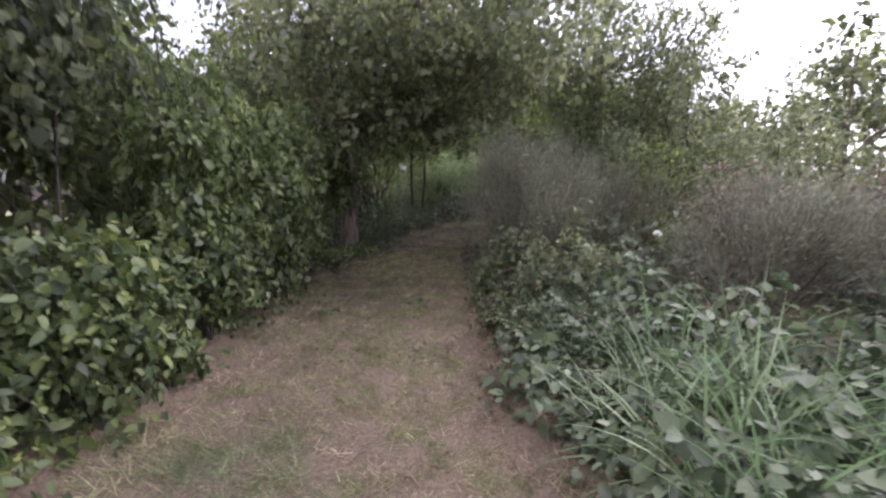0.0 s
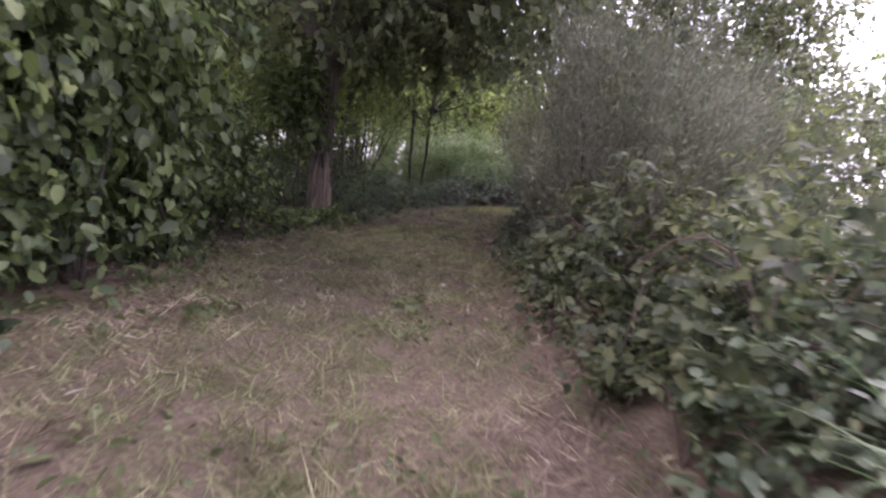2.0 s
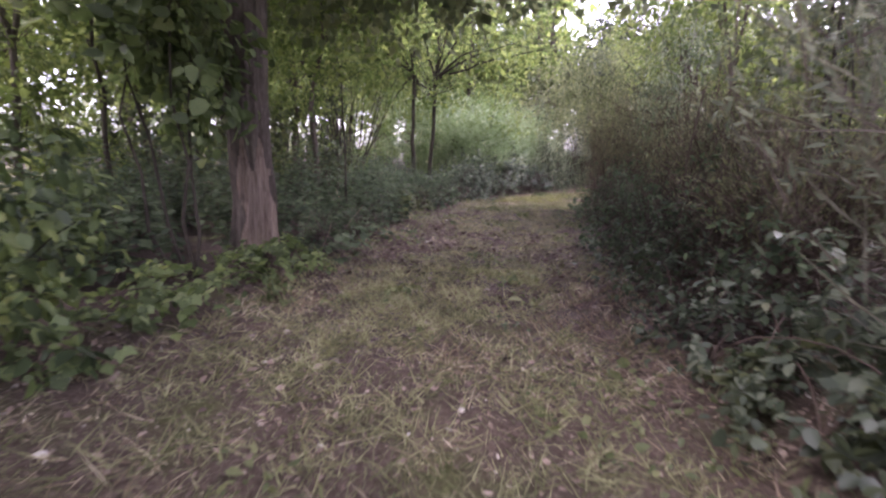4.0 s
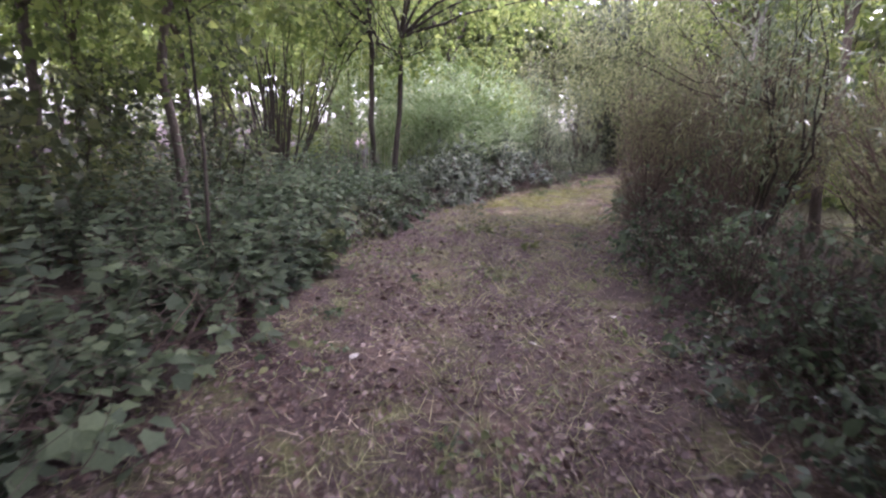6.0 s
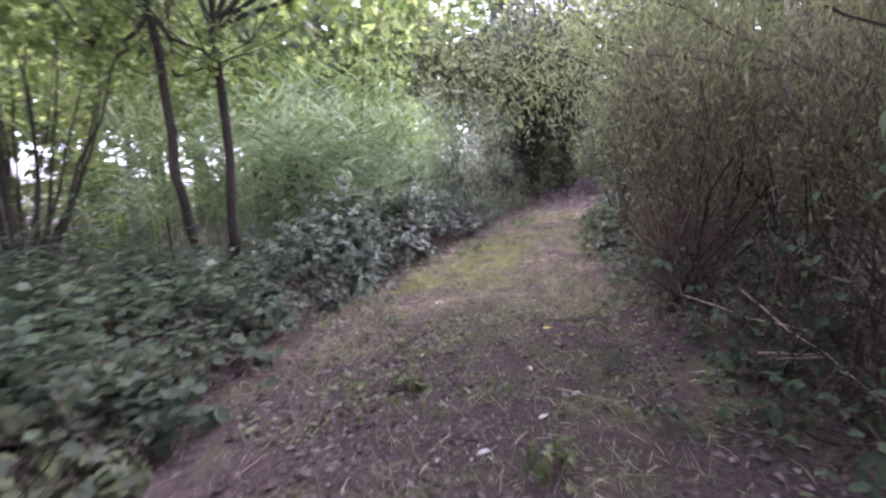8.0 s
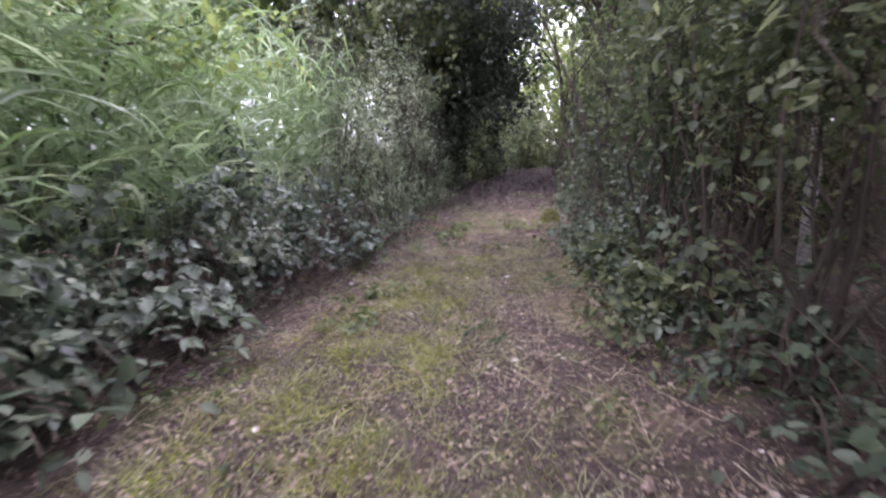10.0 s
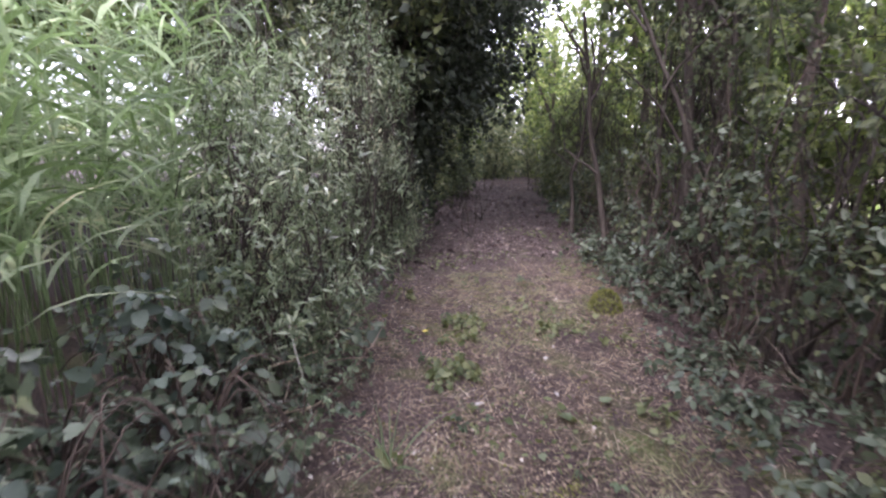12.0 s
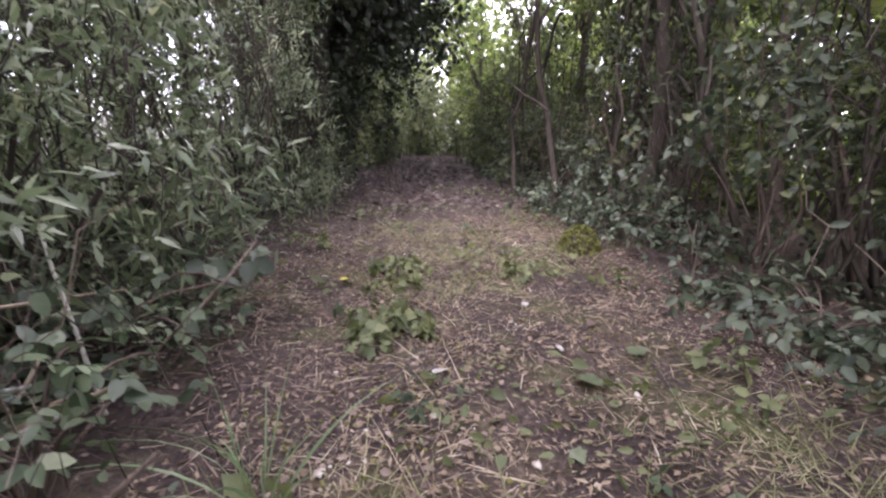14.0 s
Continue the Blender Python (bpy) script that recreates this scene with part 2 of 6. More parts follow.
M_CANE = rough_material("cane", [(0.3, (0.045, 0.031, 0.026)), (0.6, (0.105, 0.077, 0.062)), (0.8, (0.19, 0.152, 0.12))], 9, 50, 0.3, by_piece=0.7)
M_MOSS = leaf_material("moss", [(0.0, (0.13, 0.14, 0.03)), (0.5, (0.25, 0.265, 0.06)), (1.0, (0.40, 0.41, 0.12))], rough=0.9, through_light=0.2, patch=8)
M_DULL_MOSS = leaf_material("dull_moss", [(0.0, (0.07, 0.075, 0.02)), (0.5, (0.14, 0.145, 0.035)), (1.0, (0.25, 0.25, 0.07))], rough=0.9, through_light=0.2, patch=9)
M_FLOWER = rough_material("white_petal", [(0.3, (0.72, 0.72, 0.66)), (0.7, (0.86, 0.86, 0.82))], 30, 90, 0.1, 0.6)
M_YELLOW = rough_material("yellow_leaf", [(0.3, (0.45, 0.36, 0.05)), (0.7, (0.65, 0.55, 0.12))], 30, 90, 0.1, 0.6)
M_YELLOW_GREEN = leaf_material("yellow_green_leaf", [(0.0, (0.24, 0.28, 0.03)), (1.0, (0.42, 0.45, 0.06))], rough=0.5)
M_DRY = rough_material("dry_stalk", [(0.3, (0.46, 0.42, 0.36)), (0.7, (0.70, 0.67, 0.61))], 14, 60, 0.2, 0.6)
M_PALE = rough_material("pale_dead_leaf", [(0.3, (0.30, 0.275, 0.245)), (0.7, (0.52, 0.49, 0.45))], 30, 90, 0.2, 0.6)


def ground_material():
    """Bleached turf, brown litter and green patches, mixed along the way by noise; pale hay away from it."""
    m, n, l = nodes_of("ground_soil")
    geo = n.new("ShaderNodeNewGeometry")
    sep = n.new("ShaderNodeSeparateXYZ")
    l.new(geo.outputs["Position"], sep.inputs[0])

    def noise_of(scale, detail=4, rough=0.6):
        t = n.new("ShaderNodeTexNoise")
        t.inputs["Scale"].default_value, t.inputs["Detail"].default_value, t.inputs["Roughness"].default_value = scale, detail, rough
        l.new(geo.outputs["Position"], t.inputs["Vector"])
        return t.outputs["Fac"]

    def mixed(fac, a, b):
        x = n.new("ShaderNodeMix")
        x.data_type = "RGBA"
        l.new(fac, x.inputs["Factor"])
        l.new(a, x.inputs[6])
        l.new(b, x.inputs[7])
        return x.outputs[2]

    grain = noise_of(38, 7, 0.75)
    turf = ramp(n, l, grain, [(0.3, (0.085, 0.062, 0.046)), (0.5, (0.18, 0.136, 0.10)), (0.7, (0.31, 0.24, 0.17))])
    soil = ramp(n, l, grain, [(0.3, (0.028, 0.020, 0.019)), (0.5, (0.072, 0.053, 0.049)), (0.7, (0.15, 0.112, 0.098))])
    green = ramp(n, l, grain, [(0.3, (0.045, 0.052, 0.024)), (0.5, (0.10, 0.11, 0.045)), (0.7, (0.18, 0.18, 0.08))])
    hay = ramp(n, l, grain, [(0.3, (0.22, 0.20, 0.11)), (0.5, (0.36, 0.34, 0.20)), (0.7, (0.48, 0.45, 0.30))])
    along = n.new("ShaderNodeMapRange")
    along.inputs["From Min"].default_value, along.inputs["From Max"].default_value = 6.0, 10.0
    l.new(sep.outputs["Y"], along.inputs["Value"])
    wob = n.new("ShaderNodeMath")
    wob.operation = "MULTIPLY"
    patch = n.new("ShaderNodeMapRange")
    patch.inputs["From Min"].default_value, patch.inputs["From Max"].default_value = 0.22, 0.45
    l.new(noise_of(1.4), patch.inputs["Value"])
    l.new(along.outputs[0], wob.inputs[0])
    l.new(patch.outputs[0], wob.inputs[1])
    base = mixed(wob.outputs[0], turf, soil)
    gp = n.new("ShaderNodeMapRange")
    gp.inputs["From Min"].default_value, gp.inputs["From Max"].default_value = 0.52, 0.70
    l.new(noise_of(2.3), gp.inputs["Value"])
    base = mixed(gp.outputs[0], base, green)
    far = n.new("ShaderNodeMapRange")
    far.inputs["From Min"].default_value, far.inputs["From Max"].default_value = -7.0, -9.5
    l.new(sep.outputs["X"], far.inputs["Value"])
    base = mixed(far.outputs[0], base, hay)
    beyond = n.new("ShaderNodeMath")
    beyond.operation = "SUBTRACT"
    beyond.inputs[1].default_value = 16.0
    l.new(sep.outputs["Y"], beyond.inputs[0])
    slope = n.new("ShaderNodeMath")
    slope.operation = "MAXIMUM"
    slope.inputs[1].default_value = 0.0
    l.new(beyond.outputs[0], slope.inputs[0])
    side = n.new("ShaderNodeMath")
    side.operation = "MULTIPLY_ADD"
    side.inputs[1].default_value = -0.9
    l.new(slope.outputs[0], side.inputs[0])
    l.new(sep.outputs["X"], side.inputs[2])
    field = n.new("ShaderNodeMapRange")
    field.inputs["From Min"].default_value, field.inputs["From Max"].default_value = 3.5, 7.0
    l.new(side.outputs[0], field.inputs["Value"])
    base = mixed(field.outputs[0], base, green)
    # Bare earth past y 24, with the tunnel's shade put into its colour.
    darker = ramp(n, l, grain, [(0.3, (0.028, 0.021, 0.020)), (0.5, (0.060, 0.045, 0.042)), (0.7, (0.12, 0.092, 0.080))])
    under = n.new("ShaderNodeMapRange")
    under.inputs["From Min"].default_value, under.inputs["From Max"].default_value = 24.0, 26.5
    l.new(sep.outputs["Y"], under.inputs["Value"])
    base = mixed(under.outputs[0], base, darker)
    bump = n.new("ShaderNodeBump")
    bump.inputs["Strength"].default_value, bump.inputs["Distance"].default_value = 0.8, 0.03
    l.new(grain, bump.inputs["Height"])
    p = n.new("ShaderNodeBsdfPrincipled")
    p.inputs["Roughness"].default_value = 0.95
    p.inputs["Specular IOR Level"].default_value = 0.15
    l.new(base, p.inputs["Base Color"])
    l.new(bump.outputs[0], p.inputs["Normal"])
    out = n.new("ShaderNodeOutputMaterial")
    l.new(p.outputs[0], out.inputs["Surface"])
    return m


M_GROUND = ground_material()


# ---- mesh helpers ----
def mesh_of(name, verts, faces, material, smooth=False):
    """A mesh from an (n, 3) and an (m, k) array."""
    me = bpy.data.meshes.new(name)
    faces = np.asarray(faces, dtype=np.int32)
    me.vertices.add(len(verts))
    me.vertices.foreach_set("co", np.asarray(verts, dtype=np.float32).ravel())
    me.loops.add(faces.size)
    me.loops.foreach_set("vertex_index", faces.ravel())
    me.polygons.add(len(faces))
    me.polygons.foreach_set("loop_start", np.arange(len(faces), dtype=np.int32) * faces.shape[1])
    if smooth:
        me.polygons.foreach_set("use_smooth", np.ones(len(faces), dtype=bool))
    me.materials.append(material)
    me.update(calc_edges=True)
    return me


def part(name, me, parent=None, label=""):
    ob = new(name, me)
    if parent is not None:
        ob.parent = parent
        ob.matrix_parent_inverse = Matrix.Translation(-parent.location)
    return tagged(ob, label) if label else ob


def thing(name, x, y, label, category, group="", z=None):
    ob = new(name)
    ob.empty_display_size = 0.2
    ob.location = (x, y, height(x, y) if z is None else z)
    return tagged(ob, label, category, group)


def unit(v):
    return v / np.maximum(np.linalg.norm(v, axis=-1, keepdims=True), 1e-9)


BROAD = (np.array([(0, 0, 0), (0.20, 0.29, 0.07), (0.62, 0.29, 0.05), (1, 0, -0.10), (0.62, -0.29, 0.05), (0.20, -0.29, 0.07), (0.45, 0, -0.03)]),
         np.array([(6, (i + 1) % 6, i) for i in range(6)]))
LOBED = (np.array([(0, 0, 0), (0.02, 0.30, 0.06), (0.26, 0.30, 0.04), (0.48, 0.42, 0.07), (0.66, 0.24, 0.02), (1, 0, -0.10), (0.66, -0.24, 0.02), (0.48, -0.42, 0.07), (0.26, -0.30, 0.04), (0.02, -0.30, 0.06), (0.36, 0, -0.03)]),
         np.array([(10, (i + 1) % 10, i) for i in range(10)]))
OVAL = (np.array([(0, 0, 0), (0.28, 0.27, 0.06), (0.68, 0.22, 0.03), (1, 0, -0.10), (0.68, -0.22, 0.03), (0.28, -0.27, 0.06)]), np.array([(0, 2, 1), (0, 3, 2), (0, 4, 3), (0, 5, 4)]))
NARROW = (np.array([(0, 0, 0), (0.35, 0.11, 0.02), (1, 0, -0.12), (0.35, -0.11, 0.02)]), np.array([(0, 3, 1), (3, 2, 1)]))
NEEDLE = (np.array([(0, 0, 0), (0.4, 0.013, 0.0), (1, 0, -0.1), (0.4, -0.013, 0.0)]), np.array([(0, 3, 1), (3, 2, 1)]))
SIMPLE = (np.array([(0, 0, 0), (0.40, 0.33, 0.05), (1, 0, -0.06), (0.40, -0.33, 0.05)]), np.array([(0, 3, 1), (3, 2, 1)]))



def toothed(n=10):
    """A broad pointed leaf with a toothed edge, folded along its midrib."""
    a = np.linspace(0, 2 * np.pi, n, endpoint=False)
    tooth = np.where(np.arange(n) % 2, 1.0, 0.84)
    x = 0.5 - 0.5 * np.cos(a)
    y = 0.40 * np.sin(a) * (1.15 - 0.75 * x) * tooth
    edge = np.stack([x, y, 0.16 * np.abs(y) - 0.12 * x ** 2], 1)
    return np.vstack([edge, (0.45, 0, -0.035)]), np.array([(n, (i + 1) % n, i) for i in range(n)])


SERRATE = toothed()


def leaves(P, D, N, S, shape):
    """Leaves at P that point along D, face N and are S long."""
    T, F = shape
    u = unit(D)
    w = unit(N - (N * u).sum(1, keepdims=True) * u)
    v = np.cross(w, u)
    wide = rng.uniform(0.8, 1.25, len(P))
    V = P[:, None] + S[:, None, None] * (T[None, :, 0:1] * u[:, None] + (T[None, :, 1:2] * wide[:, None, None]) * v[:, None] + T[None, :, 2:3] * w[:, None])
    faces = (F[None] + (np.arange(len(P)) * len(T))[:, None, None]).reshape(-1, 3)
    return V.reshape(-1, 3), faces


def tubes(P, R, sides=5):
    """Round stems: P (n, k, 3) middle lines, R (n, k) radii."""
    n, k, _ = P.shape
    t = unit(np.gradient(P, axis=1))
    a = unit(np.cross(t, np.array([0.31, 0.95, 0.08])))
    b = np.cross(t, a)
    ang = np.arange(sides) * 2 * np.pi / sides
    V = P[:, :, None] + R[:, :, None, None] * (np.cos(ang)[None, None, :, None] * a[:, :, None] + np.sin(ang)[None, None, :, None] * b[:, :, None])
    i, j = np.meshgrid(np.arange(k - 1), np.arange(sides), indexing="ij")
    q = np.stack([i * sides + j, i * sides + (j + 1) % sides, (i + 1) * sides + (j + 1) % sides, (i + 1) * sides + j], -1).reshape(-1, 4)
    return V.reshape(-1, 3), (q[None] + (np.arange(n) * k * sides)[:, None, None]).reshape(-1, 4)


def blades(B, D, L, bend, W, k=3):
    """Grass and reed blades: from B along D, L long, drooping by bend, W wide."""
    n = len(B)
    t = np.linspace(0, 1, k)
    side = unit(np.cross(D, rng.normal(0, 1, (n, 3))))
    flat = D.copy()
    flat[:, 2] = 0
    flat = unit(flat + rng.normal(0, 0.02, (n, 3)))
    mid = B[:, None] + L[:, None, None] * (t[None, :, None] * D[:, None] + (t ** 2)[None, :, None] * bend[:, None, None] * (0.55 * flat[:, None] - np.array([0, 0, 0.8])))
    w = W[:, None] * np.interp(t, [0, 0.3, 1], [0.5, 1, 0.06])
    V = np.stack([mid - w[:, :, None] * side[:, None], mid + w[:, :, None] * side[:, None]], 2).reshape(-1, 3)
    i = np.arange(k - 1)
    q = np.stack([i * 2, i * 2 + 1, i * 2 + 3, i * 2 + 2], -1)
    return V, (q[None] + (np.arange(n) * k * 2)[:, None, None]).reshape(-1, 4)


def ball(n):
    return unit(rng.normal(0, 1, (n, 3)))


def kept(P, clear=2.15, margin=0.05):
    """Which points stay: the way is kept cut back to a man's height."""
    d = outside(P[:, 0], P[:, 1])
    x, y, z = P.T
    wave = 0.26 * np.sin(1.5 * y + 1.3 * z + 2 * np.sin(0.8 * y)) * np.cos(1.1 * x + 1.9 * z) + 0.09 * np.sin(5.1 * y - 3.7 * z + x) + 0.04
    rough = margin * rng.normal(0, 1.6, len(P))
    return ((y > 37.5) | (d > rough + np.clip(wave, -0.24, 0.10) * np.clip(z * 2, 0.55, 1)) | (P[:, 2] > clear + rough * 3)) & (P[:, 2] > height(P[:, 0], P[:, 1]) + 0.015)


def sprigs(lobes, n, inner=0.45, gap=-0.22, grain=1.3):
    """Places and outward ways of n sprigs near the skins of the lobes (x, y, z, rx, ry, rz), with gaps."""
    lobes = np.asarray(lobes, float)
    area = (lobes[:, 3] * lobes[:, 4] + lobes[:, 3] * lobes[:, 5] + lobes[:, 4] * lobes[:, 5])
    i = rng.choice(len(lobes), n, p=area / area.sum())
    o = ball(n)
    r = 1 - inner * rng.random(n) ** 1.4
    lump = np.array([noise.noise(Vector((*(o[j] * 1.9), )) + Vector((i[j] * 3.7, lobes[i[j], 0], lobes[i[j], 1]))) for j in range(n)])
    Q = lobes[i, :3] + o * lobes[i, 3:6] * (r * (1 + 0.32 * lump))[:, None]
    g = np.array([noise.noise(Vector(q) * grain) for q in Q])
    ok = g > gap
    return Q[ok], unit(o / lobes[i, 3:6])[ok]


def foliage(name, lobes, n, size, shape, material, per=7, reach=0.22, droop=0.35, up=0.7, gap=-0.22, inner=0.45, cut=True):
    """A crown of about n leaves in sprigs."""
    Q, O = sprigs(lobes, max(4, n // per), inner, gap)
    way = unit(O * 0.9 + rng.normal(0, 0.45, Q.shape) - np.array([0, 0, droop * 0.5]))
    a = rng.random((len(Q), per))
    P = Q[:, None] + way[:, None] * (a * reach)[:, :, None] + rng.normal(0, size * 0.25, (len(Q), per, 3))
    P[:, :, 2] -= droop * reach * a ** 2
    D = way[:, None] * 0.5 + rng.normal(0, 0.75, P.shape) - np.array([0, 0, droop])
    N = np.array([0, 0, up]) + O[:, None] * 0.7 + rng.normal(0, 0.42, P.shape)
    P, D, N = P.reshape(-1, 3), D.reshape(-1, 3), N.reshape(-1, 3)
    if cut:
        ok = kept(P)
        P, D, N = P[ok], D[ok], N[ok]
    S = size * np.clip(rng.lognormal(-0.08, 0.34, len(P)), 0.35, 1.6)
    V, F = leaves(P, unit(D), N, S, shape)
    return mesh_of(name, V, F, material)


def bent(a, b, k=6, wobble=0.06):
    """A bent line from a to b."""
    a, b = np.asarray(a, float), np.asarray(b, float)
    t = np.linspace(0, 1, k)[:, None]
    size = np.linalg.norm(b - a)
    off = np.cumsum(rng.normal(0, wobble * size / k ** 0.5, (k, 3)), 0) * np.sin(np.pi * t)
    return a + (b - a) * t + off


def stem(name, pts, r0, r1, material, parent, sides=6, label=""):
    V, F = tubes(pts[None], np.linspace(r0, r1, len(pts))[None], sides)
    return part(name, mesh_of(name, V, F, material, True), parent, label)


def twigs_mesh(name, starts, ends, r, material, k=4, wobble=0.08, cut=True):
    """Many thin bent twigs as one mesh."""
    t = np.linspace(0, 1, k)[None, :, None]
    size = np.linalg.norm(ends - starts, axis=1)[:, None, None]
    P = starts[:, None] + (ends - starts)[:, None] * t + rng.normal(0, wobble, (len(starts), k, 3)) * size * np.sin(np.pi * t)
    if cut:
        ok = kept(P.reshape(-1, 3)).reshape(len(P), k)[:, 1:].all(1)
        P = P[ok]
    V, F = tubes(P, np.linspace(1, 0.35, k)[None] * (r * rng.uniform(0.6, 1.3, len(P)))[:, None], 3)
    return mesh_of(name, V, F, material)


# ---- kinds of plants ----
def shrub(name, x, y, r, h, n, size, shape, material, label, category, group="", stems=6, low=0.0, droop=0.35, gap=-0.22, twigs=60, reach=0.22, stem_material=None, cut=True, up=0.7):
    """A leafy shrub: bent stems, fine twigs and foliage on lumpy masses down to the fraction low of its height."""
    ob = thing(name, x, y, label, category, group)
    z0 = ob.location.z
    lobes, ends = [], []
    count = max(4, int(4 + h * 2))
    for i in range(count):
        f = low + (1 - low) * (i + 0.5) / count
        a = i * 2.4 + rng.uniform(0, 1)
        o = r * rng.uniform(0.1, 0.5)
        rr = r * rng.uniform(0.5, 0.72) * (1.0 - 0.35 * f)
        c = (x + o * math.cos(a), y + o * math.sin(a), z0 + h * f * 0.93)
        lobes.append((*c, rr, rr, max(rr * 0.8, h / count)))
        ends.append(c)
    for i in range(stems):
        e = ends[-1 - i % len(ends)]
        a = i * 2.1
        stem("stem", bent((x + 0.12 * r * math.cos(a), y + 0.12 * r * math.sin(a), z0 - 0.03), e, 6, 0.1), 0.008 + 0.003 * h, 0.004, stem_material or M_STEM, ob, 5)
    Q, O = sprigs(lobes, twigs, 0.5, -1)
    c = np.array(ends)[rng.integers(0, len(ends), len(Q))] * 0.55 + Q * 0.45 + rng.normal(0, 0.2 * r, Q.shape)
    tagged(part("twigwork", twigs_mesh("twigwork", c, Q + O * 0.1, 0.004, stem_material or M_STEM, cut=cut), ob), kind="stuff")
    part("foliage", foliage("foliage", lobes, n, size, shape, material, droop=droop, gap=gap, reach=reach, cut=cut, up=up), ob)
    return ob


def bramble(name, x, y, r, h, n, size, material, label, group="", shape=OVAL, canes=7, category="bramble", on_way=False, low=0.85):
    """A low mound of three-leaved shoots with arching canes."""
    ob = thing(name, x, y, label, category, group)
    z0 = ob.location.z
    k = n // 3
    a, q = rng.uniform(0, 2 * np.pi, k), np.sqrt(rng.random(k))
    X, Y = x + r * q * np.cos(a), y + r * q * np.sin(a)
    top = h * (1 - 0.62 * q ** 4) * np.clip(0.72 + 0.75 * np.array([noise.noise(Vector((u * 2.3, v * 2.3, 3.1))) for u, v in zip(X, Y)]) + 0.12 * rng.normal(0, 1, k), 0.1, 1.6)
    Z = height(X, Y) + top * (1 - low * rng.random(k) ** 1.5) + 0.03
    P = np.stack([X, Y, Z], 1)
    out = np.stack([np.cos(a), np.sin(a), 0 * a], 1)
    D = unit(out * 0.8 + rng.normal(0, 0.5, P.shape))
    N = unit(np.array([0, 0, 1.0]) + out * 0.75 * q[:, None] + rng.normal(0, 0.5, P.shape))
    turn = np.cross(N, D)
    PP, DD = [], []
    for c, s in ((1, 0), (0.25, 0.97), (0.25, -0.97)):
        d = D * c + turn * s
        PP.append(P + d * size * 0.12)
        DD.append(d - np.array([0, 0, 0.25]))
    P, D, N = np.concatenate(PP), np.concatenate(DD), np.tile(N, (3, 1)) + rng.normal(0, 0.15, (3 * k, 3))
    hole = np.array([noise.noise(Vector(w) * 3.4) for w in P[:k]])
    ok = (kept(P) | on_way) & np.tile(hole > (-0.45 if y < 4 else -0.22), 3)
    S = np.tile(size * np.clip(rng.lognormal(-0.12, 0.36, k), 0.35, 1.45), 3)
    V, F = leaves(P[ok], D[ok], N[ok], S[ok], shape)
    part("foliage", mesh_of("foliage", V, F, material), ob)
    for i in range(canes):
        b = i * 2.4 + rng.uniform(0, 1)
        m = np.array((x + r * 0.3 * math.cos(b), y + r * 0.3 * math.sin(b), z0 + h * rng.uniform(0.8, 1.1)))
        e = np.array((x + r * 0.9 * math.cos(b), y + r * 0.9 * math.sin(b), z0 + h * rng.uniform(0.2, 0.6)))
        t = np.linspace(0, 1, 7)[:, None]
        s0 = np.array((x, y, z0 - 0.02))
        pts = (1 - t) ** 2 * s0 + 2 * t * (1 - t) * m + t ** 2 * e
        if outside(e[0], e[1]) > 0.08:
            stem("cane", pts, 0.006, 0.003, M_CANE, ob, 4)
    return ob


def nettles(x, y, r, h, n, label, group="nettle patches", size=0.125, shape=OVAL, foot=0.22):
    """A stand of upright single stems with pairs of drooping leaves, bare up to the fraction foot."""
    ob = thing("nettle_patch", x, y, label, "undergrowth", group)
    a, q = rng.uniform(0, 2 * np.pi, n), np.sqrt(rng.random(n))
    B = np.stack([x + r * q * np.cos(a), y + r * q * np.sin(a), 0 * a], 1)
    B[:, 2] = height(B[:, 0], B[:, 1])
    tall = h * rng.uniform(0.55, 1.2, n) * (1 - 0.45 * q ** 2)
    T = B + np.stack([rng.normal(0, 0.16, n), rng.normal(0, 0.16, n), np.ones(n)], 1) * tall[:, None]
    ok = kept(B + np.array((0, 0, 0.1))) & kept(T)
    B, T, tall = B[ok], T[ok], tall[ok]
    tagged(part("stalk", twigs_mesh("stalk", B, T, 0.0035, M_CANE, 4, 0.04), ob), kind="stuff")
    k = 9
    f = np.tile(np.linspace(foot, 1.0, k), (len(B), 1)) + rng.normal(0, 0.03, (len(B), k))
    turn = rng.uniform(0, 6.28, (len(B), 1)) + np.arange(k)[None] * 1.57
    P, D, N, S = [], [], [], []
    for s in (0.0, np.pi):
        d = np.stack([np.cos(turn + s), np.sin(turn + s), -0.25 + 0.5 * f], -1)
        p = B[:, None] + (T - B)[:, None] * f[:, :, None] + d * 0.015
        P.append(p.reshape(-1, 3))
        D.append((d + rng.normal(0, 0.22, d.shape)).reshape(-1, 3))
        N.append((np.array((0, 0, 1.0)) + 0.45 * d + rng.normal(0, 0.3, d.shape)).reshape(-1, 3))
        S.append((size * (1.15 - 0.55 * f) * rng.uniform(0.6, 1.3, f.shape)).ravel())
    P, D, N, S = np.concatenate(P), np.concatenate(D), np.concatenate(N), np.concatenate(S)
    ok = kept(P)
    V, F = leaves(P[ok], D[ok], N[ok], S[ok], shape)
    part("foliage", mesh_of("foliage", V, F, M_NETTLE), ob)
    return ob


